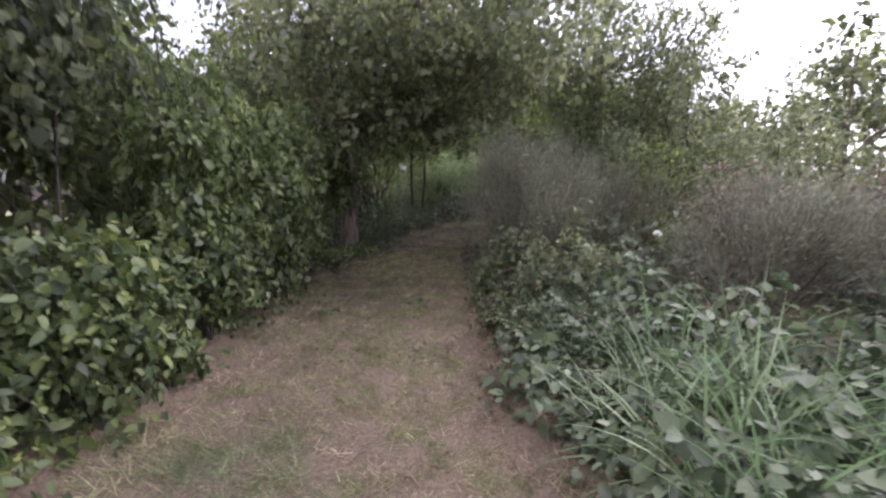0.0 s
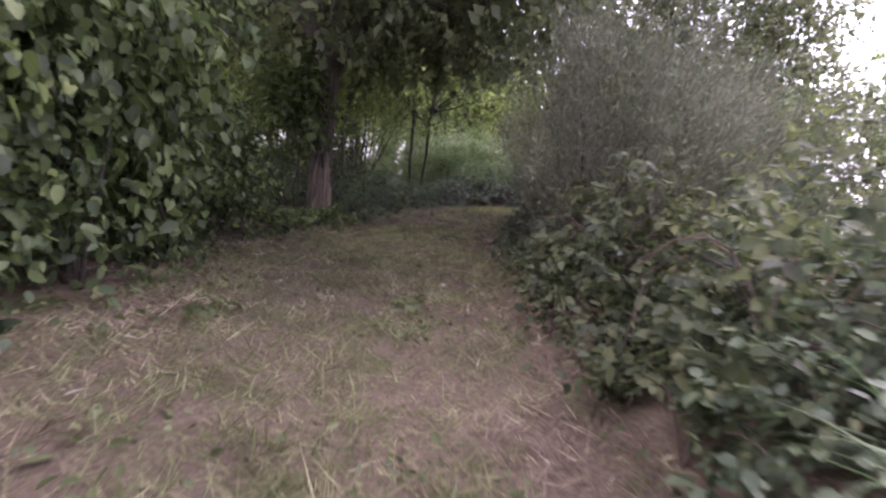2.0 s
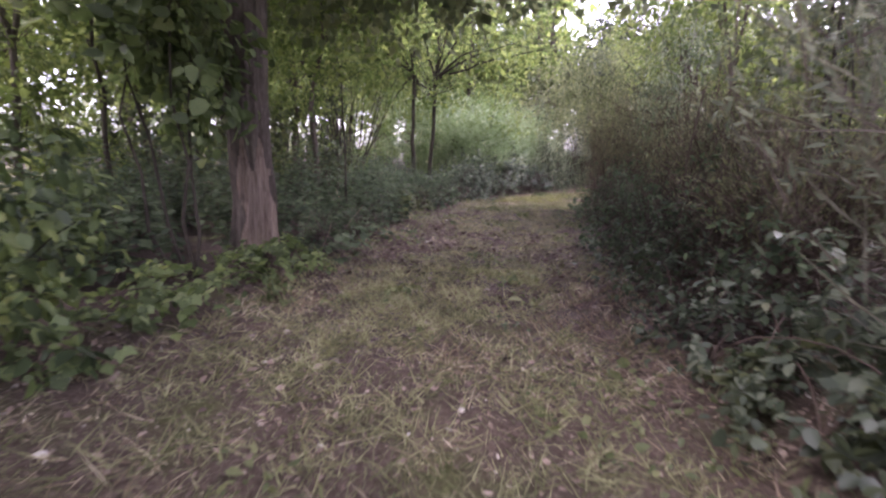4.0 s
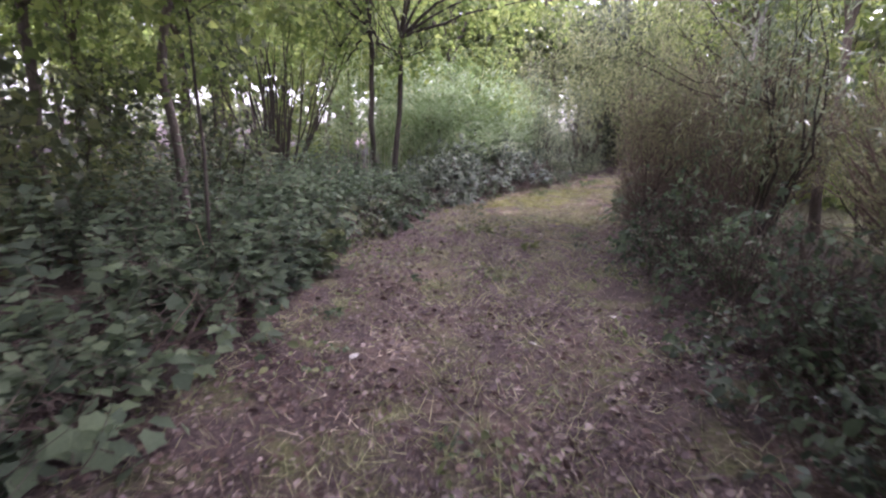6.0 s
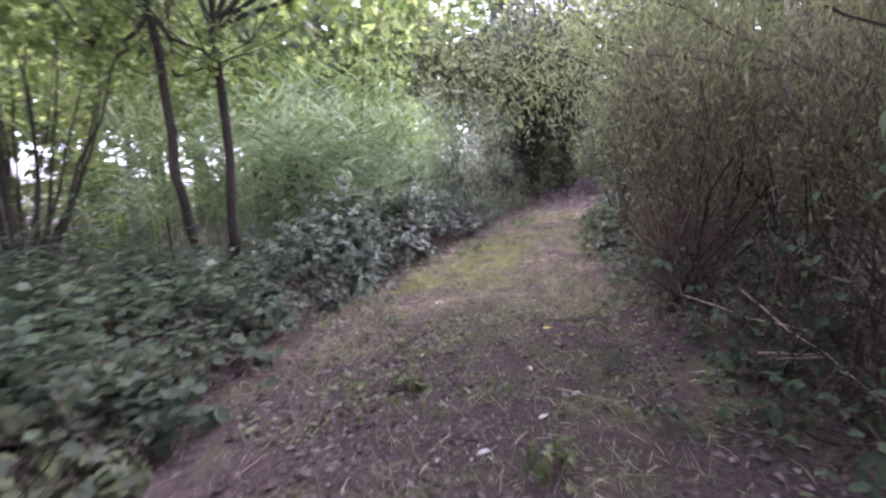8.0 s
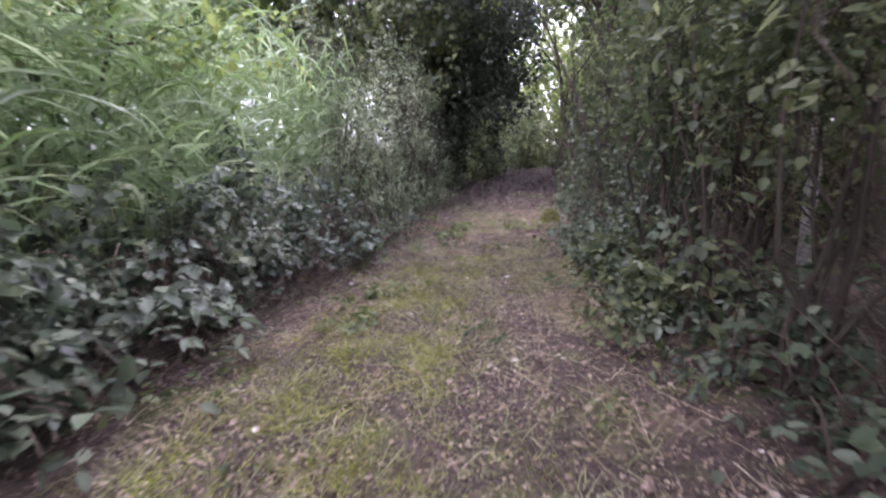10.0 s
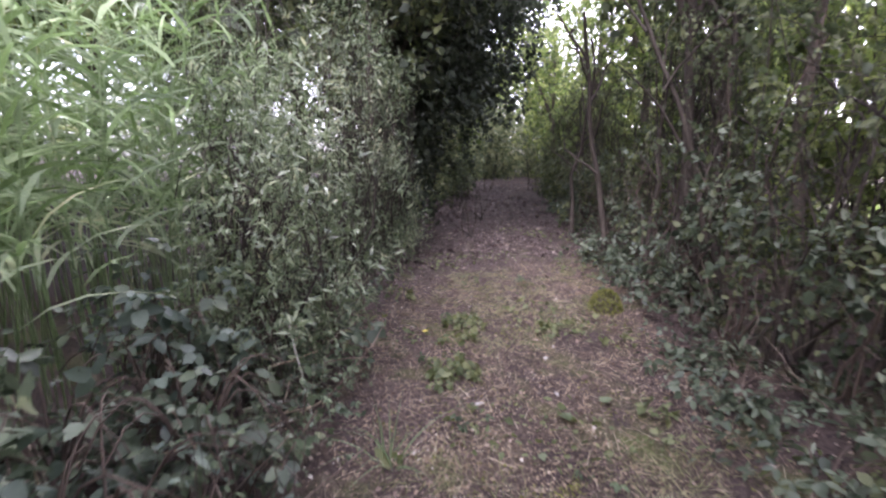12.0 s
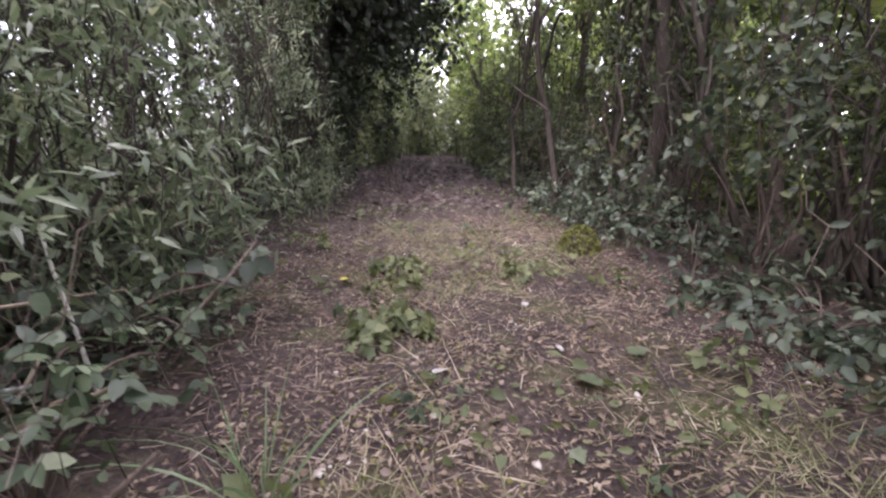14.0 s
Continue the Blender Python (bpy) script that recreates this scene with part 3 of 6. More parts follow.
def broom(x, y, r, h, n, label, group="", material=None, leafy=2, leaf_kind=None):
    """A brushy shrub of very many fine upright shoots set with tiny leaves."""
    ob = thing("broom_shrub", x, y, label, "shrub", group)
    material = material or M_BROOM
    z0 = ob.location.z
    count = 46
    a = rng.uniform(0, 2 * np.pi, count)
    q = np.sqrt(rng.random(count)) * r * 0.95
    tip = np.stack([x + q * np.cos(a), y + q * np.sin(a), z0 + h * (1.0 - 0.45 * (q / r) ** 2) * rng.uniform(0.72, 1.0, count)], 1)
    for i in range(9):
        stem("stem", bent((x + 0.1 * math.cos(i * 0.8), y + 0.1 * math.sin(i * 0.8), z0 - 0.03), tip[i] * np.array([1, 1, 0.75]), 6, 0.08), 0.016, 0.005, M_STEM, ob, 5)
    i = rng.integers(0, count, n)
    f = rng.random(n) ** 0.75
    root = np.array((x, y, z0))
    spread = (tip[i] - root) * np.stack([f ** 0.7, f ** 0.7, f], 1)
    S = root + spread + rng.normal(0, 0.085 * r, (n, 3))
    S[:, 2] = np.maximum(S[:, 2], height(S[:, 0], S[:, 1]) + 0.05)
    out = unit((S - np.array((x, y, z0 + h * 0.1))) * np.array([1, 1, 0.4]))
    D = unit(out * 0.6 + np.array([0, 0, 0.8]) + rng.normal(0, 0.5, (n, 3)))
    L = 0.26 * rng.uniform(0.4, 1.6, n)
    P = S[:, None] + D[:, None] * (L[:, None] * rng.uniform(0.1, 1.0, (n, leafy)))[:, :, None] + rng.normal(0, 0.03, (n, leafy, 3))
    P = P.reshape(-1, 3)
    ok = kept(S + D * L[:, None] * 0.6)
    V, F = leaves(S[ok], D[ok], rng.normal(0, 1, (ok.sum(), 3)), L[ok], NEEDLE)
    part("brushwood", mesh_of("brushwood", V, F, material), ob)
    ok = kept(P) & (np.repeat(f, leafy) > rng.uniform(0.3, 0.8, len(P)))
    V, F = leaves(P[ok], unit(np.repeat(D, leafy, 0)[ok] + rng.normal(0, 0.6, (ok.sum(), 3))), rng.normal(0, 1, (ok.sum(), 3)), 0.05 * rng.uniform(0.4, 1.5, ok.sum()), NARROW)
    part("foliage", mesh_of("foliage", V, F, leaf_kind or M_BROOM_LEAF), ob)
    return ob


def trunk(pts, R, bark, ob, bare=None):
    """A ridged trunk with root flares; bare: the angles and heights between which the bark is gone."""
    k, sides = (120, 96) if bare else (20, 14)
    u = np.linspace(0, len(pts) - 1, k)
    C = np.stack([np.interp(u, np.arange(len(pts)), pts[:, c]) for c in range(3)], 1)
    rad = np.interp(u, np.arange(len(pts)), R)
    ang = np.arange(sides) * 2 * np.pi / sides
    A, Z = np.meshgrid(ang, C[:, 2] - pts[0, 2])
    flare = np.exp(-Z * 3.5) * (0.16 * np.cos(A * 5 + 1.0) + 0.07 * np.cos(A * 8))
    ridge = 0.045 * np.sin(A * 13 + 2.2 * np.sin(Z * 2.3)) + 0.03 * np.sin(A * 21 + Z * 5) + 0.008 * rng.normal(0, 1, A.shape) + 0.02 * np.sin(A * 34 + 3 * np.sin(Z * 7))
    lost = np.zeros(A.shape, bool)
    if bare:
        a0, a1, z0, z1 = [*(radians(v) for v in bare[:2]), *bare[2:]]
        AA = (A + np.pi) % (2 * np.pi) - np.pi
        edge = 0.22 * np.sin(Z * 6) + 0.16 * np.sin(Z * 15 + 1)
        lost = (AA > a0 + edge) & (AA < a1 + edge * 0.8) & (Z > z0) & (Z < z1 + 0.15 * np.sin(A * 7))
        ridge = np.where(lost, ridge * 0.75 - 0.06 + 0.025 * np.sin(A * 29 + 1.7 * np.sin(Z * 5)), ridge)
    rr = rad[:, None] * (1 + flare + ridge)
    V = np.stack([C[:, None, 0] + rr * np.cos(A), C[:, None, 1] + rr * np.sin(A), np.repeat(C[:, 2:3], sides, 1)], -1).reshape(-1, 3)
    i, j = np.meshgrid(np.arange(k - 1), np.arange(sides), indexing="ij")
    F = np.stack([i * sides + j, i * sides + (j + 1) % sides, (i + 1) * sides + (j + 1) % sides, (i + 1) * sides + j], -1).reshape(-1, 4)
    gone = lost.reshape(-1)[F].all(1)
    me = mesh_of("trunk", V, F[~gone], bark, False)
    bole = part("trunk", me, ob)
    if bare:
        part("bare_wood", mesh_of("bare_wood", V, F[gone], M_BARE, True), bole, "pale weathered wood where bark came off")
    return bole


def tree(name, x, y, base_r, fork, limbs, lobes, n, size, shape, material, label, bark=None, group="", twigs=120, cut=True, gap=-0.15, per=7, lean=(0, 0), bare=None, reach=0.35):
    """A tree: tapered trunk to the fork, limbs to the crown's masses (offsets from the foot), twigs and leaves."""
    ob = thing(name, x, y, label, "tree", group)
    z0 = ob.location.z
    bark = bark or M_BARK
    top = np.array((x + lean[0], y + lean[1], z0 + fork))
    pts = bent((x, y, z0 - 0.05), top, 9, 0.03)
    pts[0] = (x, y, z0 - 0.05)
    R = base_r * np.interp(np.linspace(0, 1, 9), [0, 0.12, 0.3, 1], [1.35, 1.08, 0.95, 0.78])
    bole = trunk(pts, R, bark, ob, bare)
    lob = [(x + a, y + b, z0 + c, rx, ry, rz) for a, b, c, rx, ry, rz in lobes]
    for i in range(limbs):
        e = np.array(lob[i % len(lob)][:3])
        t = np.linspace(0, 1, 8)[:, None]
        mid = top * 0.55 + e * 0.45 + np.array((0, 0, 0.42 * (e[2] - top[2])))
        stem("limb", (1 - t) ** 2 * top + 2 * t * (1 - t) * mid + t ** 2 * (e + ball(1)[0] * 0.3) + rng.normal(0, 0.035, (8, 3)) * np.sin(np.pi * t), base_r * (0.55 if i else 0.75), base_r * 0.12, bark, bole, 7)
    Q, O = sprigs(lob, twigs, 0.6, -1)
    c = np.array([b[:3] for b in lob])[rng.integers(0, len(lob), len(Q))]
    tagged(part("twigwork", twigs_mesh("twigwork", c, Q, 0.008, bark, 5, 0.1, cut), ob), kind="stuff")
    part("crown", foliage("crown", lob, n, size, shape, material, per=per, reach=reach, gap=gap, inner=0.7, cut=cut), ob)
    return ob


# ---- ground ----
def build_ground():
    def steps(a, b, lo, hi, d):
        near = np.arange(a, b, d)
        out_lo = a - np.geomspace(0.4, a - lo, 16)[::-1]
        out_hi = b + np.geomspace(0.4, hi - b, 16)
        return np.concatenate([out_lo, near, out_hi])
    xs, ys = steps(-5, 10, -400, 400, 0.18), steps(-3, 32, -300, 500, 0.18)
    X, Y = np.meshgrid(xs, ys)
    V = np.stack([X, Y, height(X, Y) + 0.006 * rng.normal(0, 1, X.shape)], -1).reshape(-1, 3)
    w = len(xs)
    i, j = np.meshgrid(np.arange(len(ys) - 1), np.arange(w - 1), indexing="ij")
    F = np.stack([i * w + j, i * w + j + 1, (i + 1) * w + j + 1, (i + 1) * w + j], -1).reshape(-1, 4)
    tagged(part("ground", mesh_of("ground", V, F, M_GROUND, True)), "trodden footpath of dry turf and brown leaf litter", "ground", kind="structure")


build_ground()

# ---- first stretch: the leafy hedge along one side ----
for i, y in enumerate(np.arange(-0.9, 8.3, 1.3)):
    x = float(xl(y)) - 0.72 + 0.18 * math.sin(i * 2.3)
    shrub("ivy_hedge", x, y, 1.05, (1.4 if y < 4 else 1.75) + 0.15 * math.sin(i * 1.7), 7200, 0.076, SERRATE if 1.5 < y < 6 else OVAL, M_IVY, "dense dark green ivy-leaved hedge reaching down to the turf", "hedge", "hedge shrubs", stems=4, twigs=40, gap=-0.22, droop=0.7, up=0.2 if y < 1.5 else 0.6)
for i, (dx, y, h) in enumerate([(-1.6, -1.5, 4.2), (-1.55, 0.6, 4.3), (-1.5, 2.2, 4.3), (-1.5, 3.7, 4.2), (-1.2, 5.3, 3.9), (-1.2, 7.0, 3.9)]):
    shrub("hazel_shrub", float(xl(y)) + dx, y, 1.7 if y < 4.5 else 1.5, h, 5600, 0.092, OVAL, M_THICKET if y < 4 else M_HAZEL, "tall hazel shrub with broad green leaves over the hedge", "shrub", "hazels of the hedge", stems=4, low=0.68 if y < 4 else 0.3, droop=1.1, gap=-0.2, reach=0.3, up=0.2)

for x, y, r, h, low in [(-2.55, 5.9, 0.85, 3.0, 0.40), (-2.5, 6.9, 0.80, 3.2, 0.35), (-2.65, 4.7, 0.75, 2.7, 0.35)]:
    shrub("hazel_shrub", x, y, r, h, 4400, 0.080, SERRATE, M_HAZEL, "hazel shrub with broad leaves hanging out over the path's edge", "shrub", "hazels of the hedge", stems=5, low=low, droop=1.0, gap=-0.1, reach=0.34, cut=False, up=0.9)

# The last two stand unseen behind the start, added to block light.
for x, y, h in [(-4.3, -0.4, 4.6), (-4.5, 1.9, 4.8), (-4.4, 4.1, 4.6), (-4.6, 6.3, 4.4), (-4.2, -3.2, 4.0), (-2.6, -3.4, 2.6)]:
    shrub("dark_shrub", x, y, 1.4, h, 2300, 0.165, SIMPLE, M_OAK, "tall dark leafy shrub behind the hedge", "shrub", "dark shrubs", stems=5, low=0.05, gap=-0.4, twigs=30, reach=0.3)

# ---- first stretch: brambles, grass and brushy shrubs along the other side ----
for i, y in enumerate(np.arange(0.2, 3.9, 1.05)):
    x = float(xr(y)) + 0.62 + 0.1 * math.sin(i * 1.9)
    bramble("bramble", x, y, 0.80, 0.50 + 0.12 * math.sin(i * 1.3), 1900, 0.092, M_LUSH, "low green bramble mound beside the path", "path-side brambles", BROAD)
for i, y in enumerate(np.arange(4.2, 7.6, 0.7)):
    x = float(xr(y)) + 0.66 + 0.1 * math.sin(i * 1.9)
    bramble("bramble", x, y, 0.66, (0.68 if y < 4.5 else 0.98) + 0.12 * math.sin(i * 2.3), 1700, 0.062, M_LUSH if y < 4.5 else M_THICKET, "arching bramble mound hanging over the path's edge", "path-side brambles", BROAD, canes=10, low=0.72)
for i, y in enumerate(np.arange(8.0, 9.6, 0.8)):
    bramble("bramble", float(xr(y)) + 0.62, y, 0.7, 0.55, 1000, 0.06, M_BRAMBLE, "low green bramble mound beside the path", "path-side brambles", BROAD)
for i, y in enumerate(np.arange(-0.5, 6.2, 1.35)):
    x = float(xr(y)) + 1.75 + 0.2 * math.sin(i * 2.9)
    bramble("bramble", x, y, 0.95, 0.70 + 0.12 * math.sin(i * 2.2), 1700, 0.094, M_LUSH, "low green bramble mound beside the path", "path-side brambles", BROAD)
for x, y, r, h in [(1.65, 6.0, 0.6, 1.15), (2.1, 6.5, 0.6, 1.05)]:
    bramble("bramble", x, y, r, h, 1700, 0.07, M_PALE_BRAMBLE, "yellowish-green bramble mound below a brushy shrub", "pale brambles")
for x, y, r, h in [(2.9, 5.7, 0.9, 1.05), (3.4, 2.4, 1.1, 0.9), (4.6, 3.4, 1.1, 1.0), (2.4, 7.0, 0.8, 0.95), (5.4, 5.0, 1.0, 0.9), (6.4, 6.0, 1.1, 0.9), (5.2, 6.3, 1.0, 0.8)]:
    bramble("bramble", x, y, r, h, 1300, 0.10, M_BRAMBLE, "dark bramble thicket under brushy shrubs", "thicket brambles")
for x, y, r, h, n in [(1.32, 7.5, 1.35, 2.55, 8500), (2.9, 8.5, 1.3, 2.5, 4500), (3.6, 5.0, 1.05, 1.85, 5500), (4.9, 4.1, 1.2, 1.9, 3800), (6.2, 3.0, 1.2, 1.8, 3000)]:
    broom(x, y, r, h, n, leafy=6 if x < 2 else 3, label="brushy grey-green broom shrub with fine twigs", group="broom shrubs")


def blade_mesh(bend):
    V, F = blades(np.zeros((1, 3)), unit(np.array([[0.45, 0.0, 1.0]])), np.ones(1), np.array([bend]), np.array([0.009]), 7)
    return mesh_of("grass_blade", V, F, M_GRASS)


BLADES = [blade_mesh(b) for b in (0.2, 0.35, 0.5, 0.65, 0.8, 0.95)]


def tuft(x, y, r, h, n, label, z=0.0):
    """A tuft of long arching grass blades."""
    ob = thing("grass_tuft", x, y, label, "grass", "grass tufts")
    for i in range(n):
        a, q = rng.uniform(0, 6.28), r * math.sqrt(rng.random())
        bx, by = x + q * math.cos(a), y + q * math.sin(a)
        s = h * rng.uniform(0.6, 1.3)
        b = part("grass_blade", BLADES[i % 6], ob)
        b.matrix_basis = Matrix.Translation((bx, by, float(height(bx, by)) + z * rng.random())) @ Euler((rng.normal(0, 0.15), rng.normal(0, 0.3), a + rng.normal(0, 0.5))).to_matrix().to_4x4() @ Matrix.Diagonal((s, s, s, 1))
    return ob


for x, y, r, h in [(1.35, 2.5, 0.35, 0.85), (1.75, 3.2, 0.3, 0.9), (1.2, 4.1, 0.25, 0.75), (2.2, 2.6, 0.35, 0.95), (1.6, 1.7, 0.3, 0.85), (2.6, 3.6, 0.3, 1.0), (1.5, 2.1, 0.3, 0.95), (1.9, 2.5, 0.3, 1.0), (2.3, 1.9, 0.3, 1.0)]:
    tuft(x, y, r, h * 0.92, 78, "tuft of long pale green grass among brambles", 0.15)

# white flower head over the brambles
fl = thing("flower", 2.47, 5.17, "round white flower head on a thin stalk", "flower")
stem("stalk", bent((2.47, 5.17, fl.location.z), (2.45, 5.15, 1.16), 5, 0.05), 0.004, 0.003, M_CANE, fl, 4)
pet = ball(40)
pet[:, 2] = np.abs(pet[:, 2])
V, F = leaves(np.array((2.45, 5.15, 1.15)) + pet * 0.01, pet, pet + rng.normal(0, 0.4, pet.shape), np.full(40, 0.045), BROAD)
part("blossom", mesh_of("blossom", V, F, M_FLOWER), fl, "white petals")

# ---- light-leaved trees behind the brushy shrubs ----
for x, y, h, r in [(7.2, 9.6, 3.6, 1.6), (5.4, 7.6, 2.8, 1.4), (9.2, 8.4, 2.9, 1.5), (8.0, 6.0, 2.6, 1.4), (7.4, 12.6, 4.0, 1.7), (10.2, 5.6, 2.8, 1.5)]:
    shrub("light_shrub", x, y, r, h, 6400, 0.084, SIMPLE, M_SOFT_GREEN, "tall light green leafy shrub behind broom", "shrub", "light shrubs", stems=6, low=0.05, gap=-0.4, reach=0.3)
for x, y, h, r in [(3.6, 11.6, 6.8, 1.7), (5.3, 11.6, 6.2, 1.8)]:
    shrub("tall_shrub", x, y, r, h, 13000, 0.085, SIMPLE, M_GREY_GREEN, "tall mid-green leafy shrub behind broom", "shrub", "tall shrubs", stems=6, low=0.4, gap=-0.4, reach=0.3)
for x, y, h, r in [(4.3, 6.7, 1.75, 0.9), (5.9, 5.7, 1.8, 0.9), (7.6, 7.4, 2.2, 0.9)]:
    shrub("seeding_shrub", x, y, r, h, 3600, 0.045, SIMPLE, M_SEED, "shrub with pinkish dry seed heads", "shrub", "seeding shrubs", stems=6, low=0.45, gap=0.0)
    shrub("dark_shrub", x + 0.2, y + 0.4, r, h * 0.85, 3000, 0.08, SIMPLE, M_OAK, "dark leafy shrub under pale seed heads", "shrub", "dark shrubs", stems=4, low=0.05)

for i, y in enumerate(np.arange(4.6, 12.4, 0.62)):
    bramble("verge_bramble", float(xr(y)) + (0.22 if y < 6 else 0.32) + 0.12 * math.sin(i * 2.3), y, 0.48, 0.42 + 0.12 * math.sin(i * 1.7), 620 if y < 8.5 else 420, 0.055 if y < 8.5 else 0.044, M_THICKET if y < 8.5 else M_BRAMBLE, "low dark bramble runners on the verge", "verge brambles", OVAL, 6)
for i, y in enumerate(np.arange(17.6, 24.5, 0.62)):
    bramble("verge_bramble", float(xr(y)) + 0.22 + 0.12 * math.sin(i * 2.3), y, 0.46, 0.36 + 0.10 * math.sin(i * 1.7), 330, 0.055, M_BRAMBLE, "low dark bramble runners on the verge", "verge brambles", OVAL, 6)

# ---- the large tree by the way ----
tree("large_tree", -2.40, 11.0, 0.185, 2.3, 9,
     [(2.6, -0.6, 4.4, 2.1, 2.1, 1.3), (-0.3, -1.4, 5.0, 2.0, 2.0, 1.6), (1.0, 1.2, 5.0, 2.2, 2.0, 1.5), (-1.8, 0.6, 4.8, 1.5, 1.6, 1.2), (-2.6, 2.2, 4.6, 1.9, 1.9, 1.1), (0.2, 3.0, 4.9, 2.0, 1.7, 1.0), (1.5, -2.0, 3.9, 1.7, 1.2, 0.9), (-1.6, -1.8, 3.5, 1.0, 1.0, 0.7), (0.6, 0.0, 6.5, 2.4, 2.4, 1.3), (3.4, -2.0, 4.6, 1.5, 1.4, 1.1), (3.0, 0.4, 6.2, 1.9, 1.9, 1.1), (1.6, 0.2, 3.6, 1.3, 1.5, 0.6), (2.4, 2.6, 4.0, 1.4, 1.3, 0.8), (1.2, -1.3, 3.40, 1.3, 1.0, 0.5), (2.9, -1.6, 3.45, 1.2, 1.0, 0.5), (1.5, 0.6, 3.30, 1.2, 1.0, 0.55), (2.9, 0.5, 3.30, 1.1, 1.0, 0.55), (-1.2, 0.9, 3.2, 1.2, 1.0, 0.8), (1.2, -2.3, 2.75, 1.1, 0.9, 0.34), (2.5, -2.2, 2.8, 1.1, 0.9, 0.34), (0.5, -3.0, 2.7, 0.9, 0.8, 0.34), (3.7, -3.3, 4.2, 1.6, 1.5, 0.8), (2.0, -3.5, 4.4, 1.5, 1.3, 0.8), (4.3, 0.8, 4.4, 1.5, 1.5, 0.9), (3.5, 2.4, 4.6, 1.6, 1.5, 0.8), (0.4, -3.4, 4.2, 1.3, 1.2, 0.8), (1.7, 0.9, 2.95, 1.0, 0.9, 0.30), (0.7, 1.5, 2.85, 0.8, 0.8, 0.30)],
     72000, 0.118, SIMPLE, M_GREY_GREEN, "large dark-barked tree with bare wood low on its trunk", lean=(0.2, -0.35), gap=-0.28, twigs=320, bare=(-112, 0, 0.15, 1.02), reach=0.4, cut=False)
shrub("young_shoots", -2.55, 10.1, 0.6, 2.7, 1900, 0.10, BROAD, M_HAZEL, "leafy shoots in front of the large trunk", "shrub", stems=4, low=0.55, gap=-0.1, twigs=25)

# ---- second stretch: undergrowth along one side ----
for i, (x, y, r) in enumerate([(-2.2, 9.7, 0.55), (-2.0, 10.5, 0.45), (-2.6, 9.0, 0.6)]):
    bramble("ground_ivy", x, y, r, 0.30, 560, 0.062, M_HAZEL, "low light green ivy round the foot of the tree", "ground ivy", LOBED, 2, "ivy")
for i, y in enumerate(np.arange(11.5, 18.4, 0.8)):
    nettles(float(xl(y)) - 0.45 + 0.2 * math.sin(i * 4.1), y + 0.4, 0.32, 0.42 + 0.2 * math.sin(i * 2.9), 14, "loose nettle shoots at the path's edge", size=0.10, shape=LOBED, foot=0.4)
    if i % 3 != 2:
        bramble("ground_ivy", float(xl(y)) - 0.28 - 0.15 * math.sin(i * 2.7), y, 0.42 + 0.12 * math.sin(i * 1.3), 0.26 + 0.12 * math.sin(i * 2.1), 210, 0.085 + 0.025 * math.sin(i * 3.1), M_NETTLE, "low lobed green leaves at the path's edge", "ground ivy", LOBED, 4, "ivy")
    for k, (off, h) in enumerate(((1.0, 0.66), (1.7, 0.84), (2.6, 0.95))):
        if (i + 2 * k) % 5 == 3:
            continue
        x = float(xl(y)) - off - 0.28 * math.sin(i * 2.7 + k * 1.4)
        nettles(x, y + 0.3 * k, 0.62 + 0.12 * k, h * (1 + 0.45 * math.sin(i * 1.9 + k * 2.3)), 26 + 12 * k, "stand of grey-green nettles beside the path", size=0.10, shape=BROAD if k else LOBED, foot=0.34)
for x, y, r, h in [(-1.75, 14.5, 0.45, 0.42), (-1.5, 15.2, 0.45, 0.5), (-1.25, 15.9, 0.45, 0.45), (-1.1, 16.5, 0.4, 0.4), (-1.85, 13.7, 0.4, 0.4)]:
    bramble("bramble", x, y, r, h, 270, 0.068, M_THICKET, "dark lobed bramble at the foot of nettles", "nettle-foot brambles", LOBED, 6)
for x, y, r, h in [(-1.28, 13.95, 0.26, 0.42), (-1.42, 14.9, 0.24, 0.34), (-1.0, 15.5, 0.2, 0.25)]:
    bramble("bramble", x, y, r, h, 260, 0.062, M_THICKET, "dark lobed bramble at the foot of nettles", "nettle-foot brambles", LOBED, 5, on_way=True)
for x, y, r, h in [(-3.6, 10.2, 0.9, 0.9), (-4.6, 11.6, 1.0, 1.0), (-5.4, 13.6, 1.1, 1.0), (-5.6, 16.0, 1.2, 1.0), (-4.6, 18.2, 1.1, 0.8), (-2.6, 19.0, 0.9, 0.8), (-1.6, 18.6, 0.8, 0.7)]:
    nettles(x, y, r, h, 90, "stand of grey-green nettles beside the path")
for i, (x, y) in enumerate([(-0.1, 18.3), (0.4, 18.9), (-0.7, 17.7), (1.0, 19.6), (-0.9, 18.9), (0.2, 19.9)]):
    bramble("bramble", x, y, 0.6, 0.48, 700, 0.09, M_BRAMBLE, "dark bramble mound at the foot of reeds", "reed-side brambles")


for x, y, h in [(-1.8, 14.5, 0.8), (-2.0, 15.3, 0.95), (-1.65, 15.9, 0.85), (-1.9, 13.7, 0.75), (-1.62, 13.0, 0.5), (-1.6, 13.5, 0.5)]:
    nettles(x, y, 0.5, h, 40, "tall stand of green lobed-leaved stalks beside the path", size=0.105, shape=LOBED, foot=0.3)


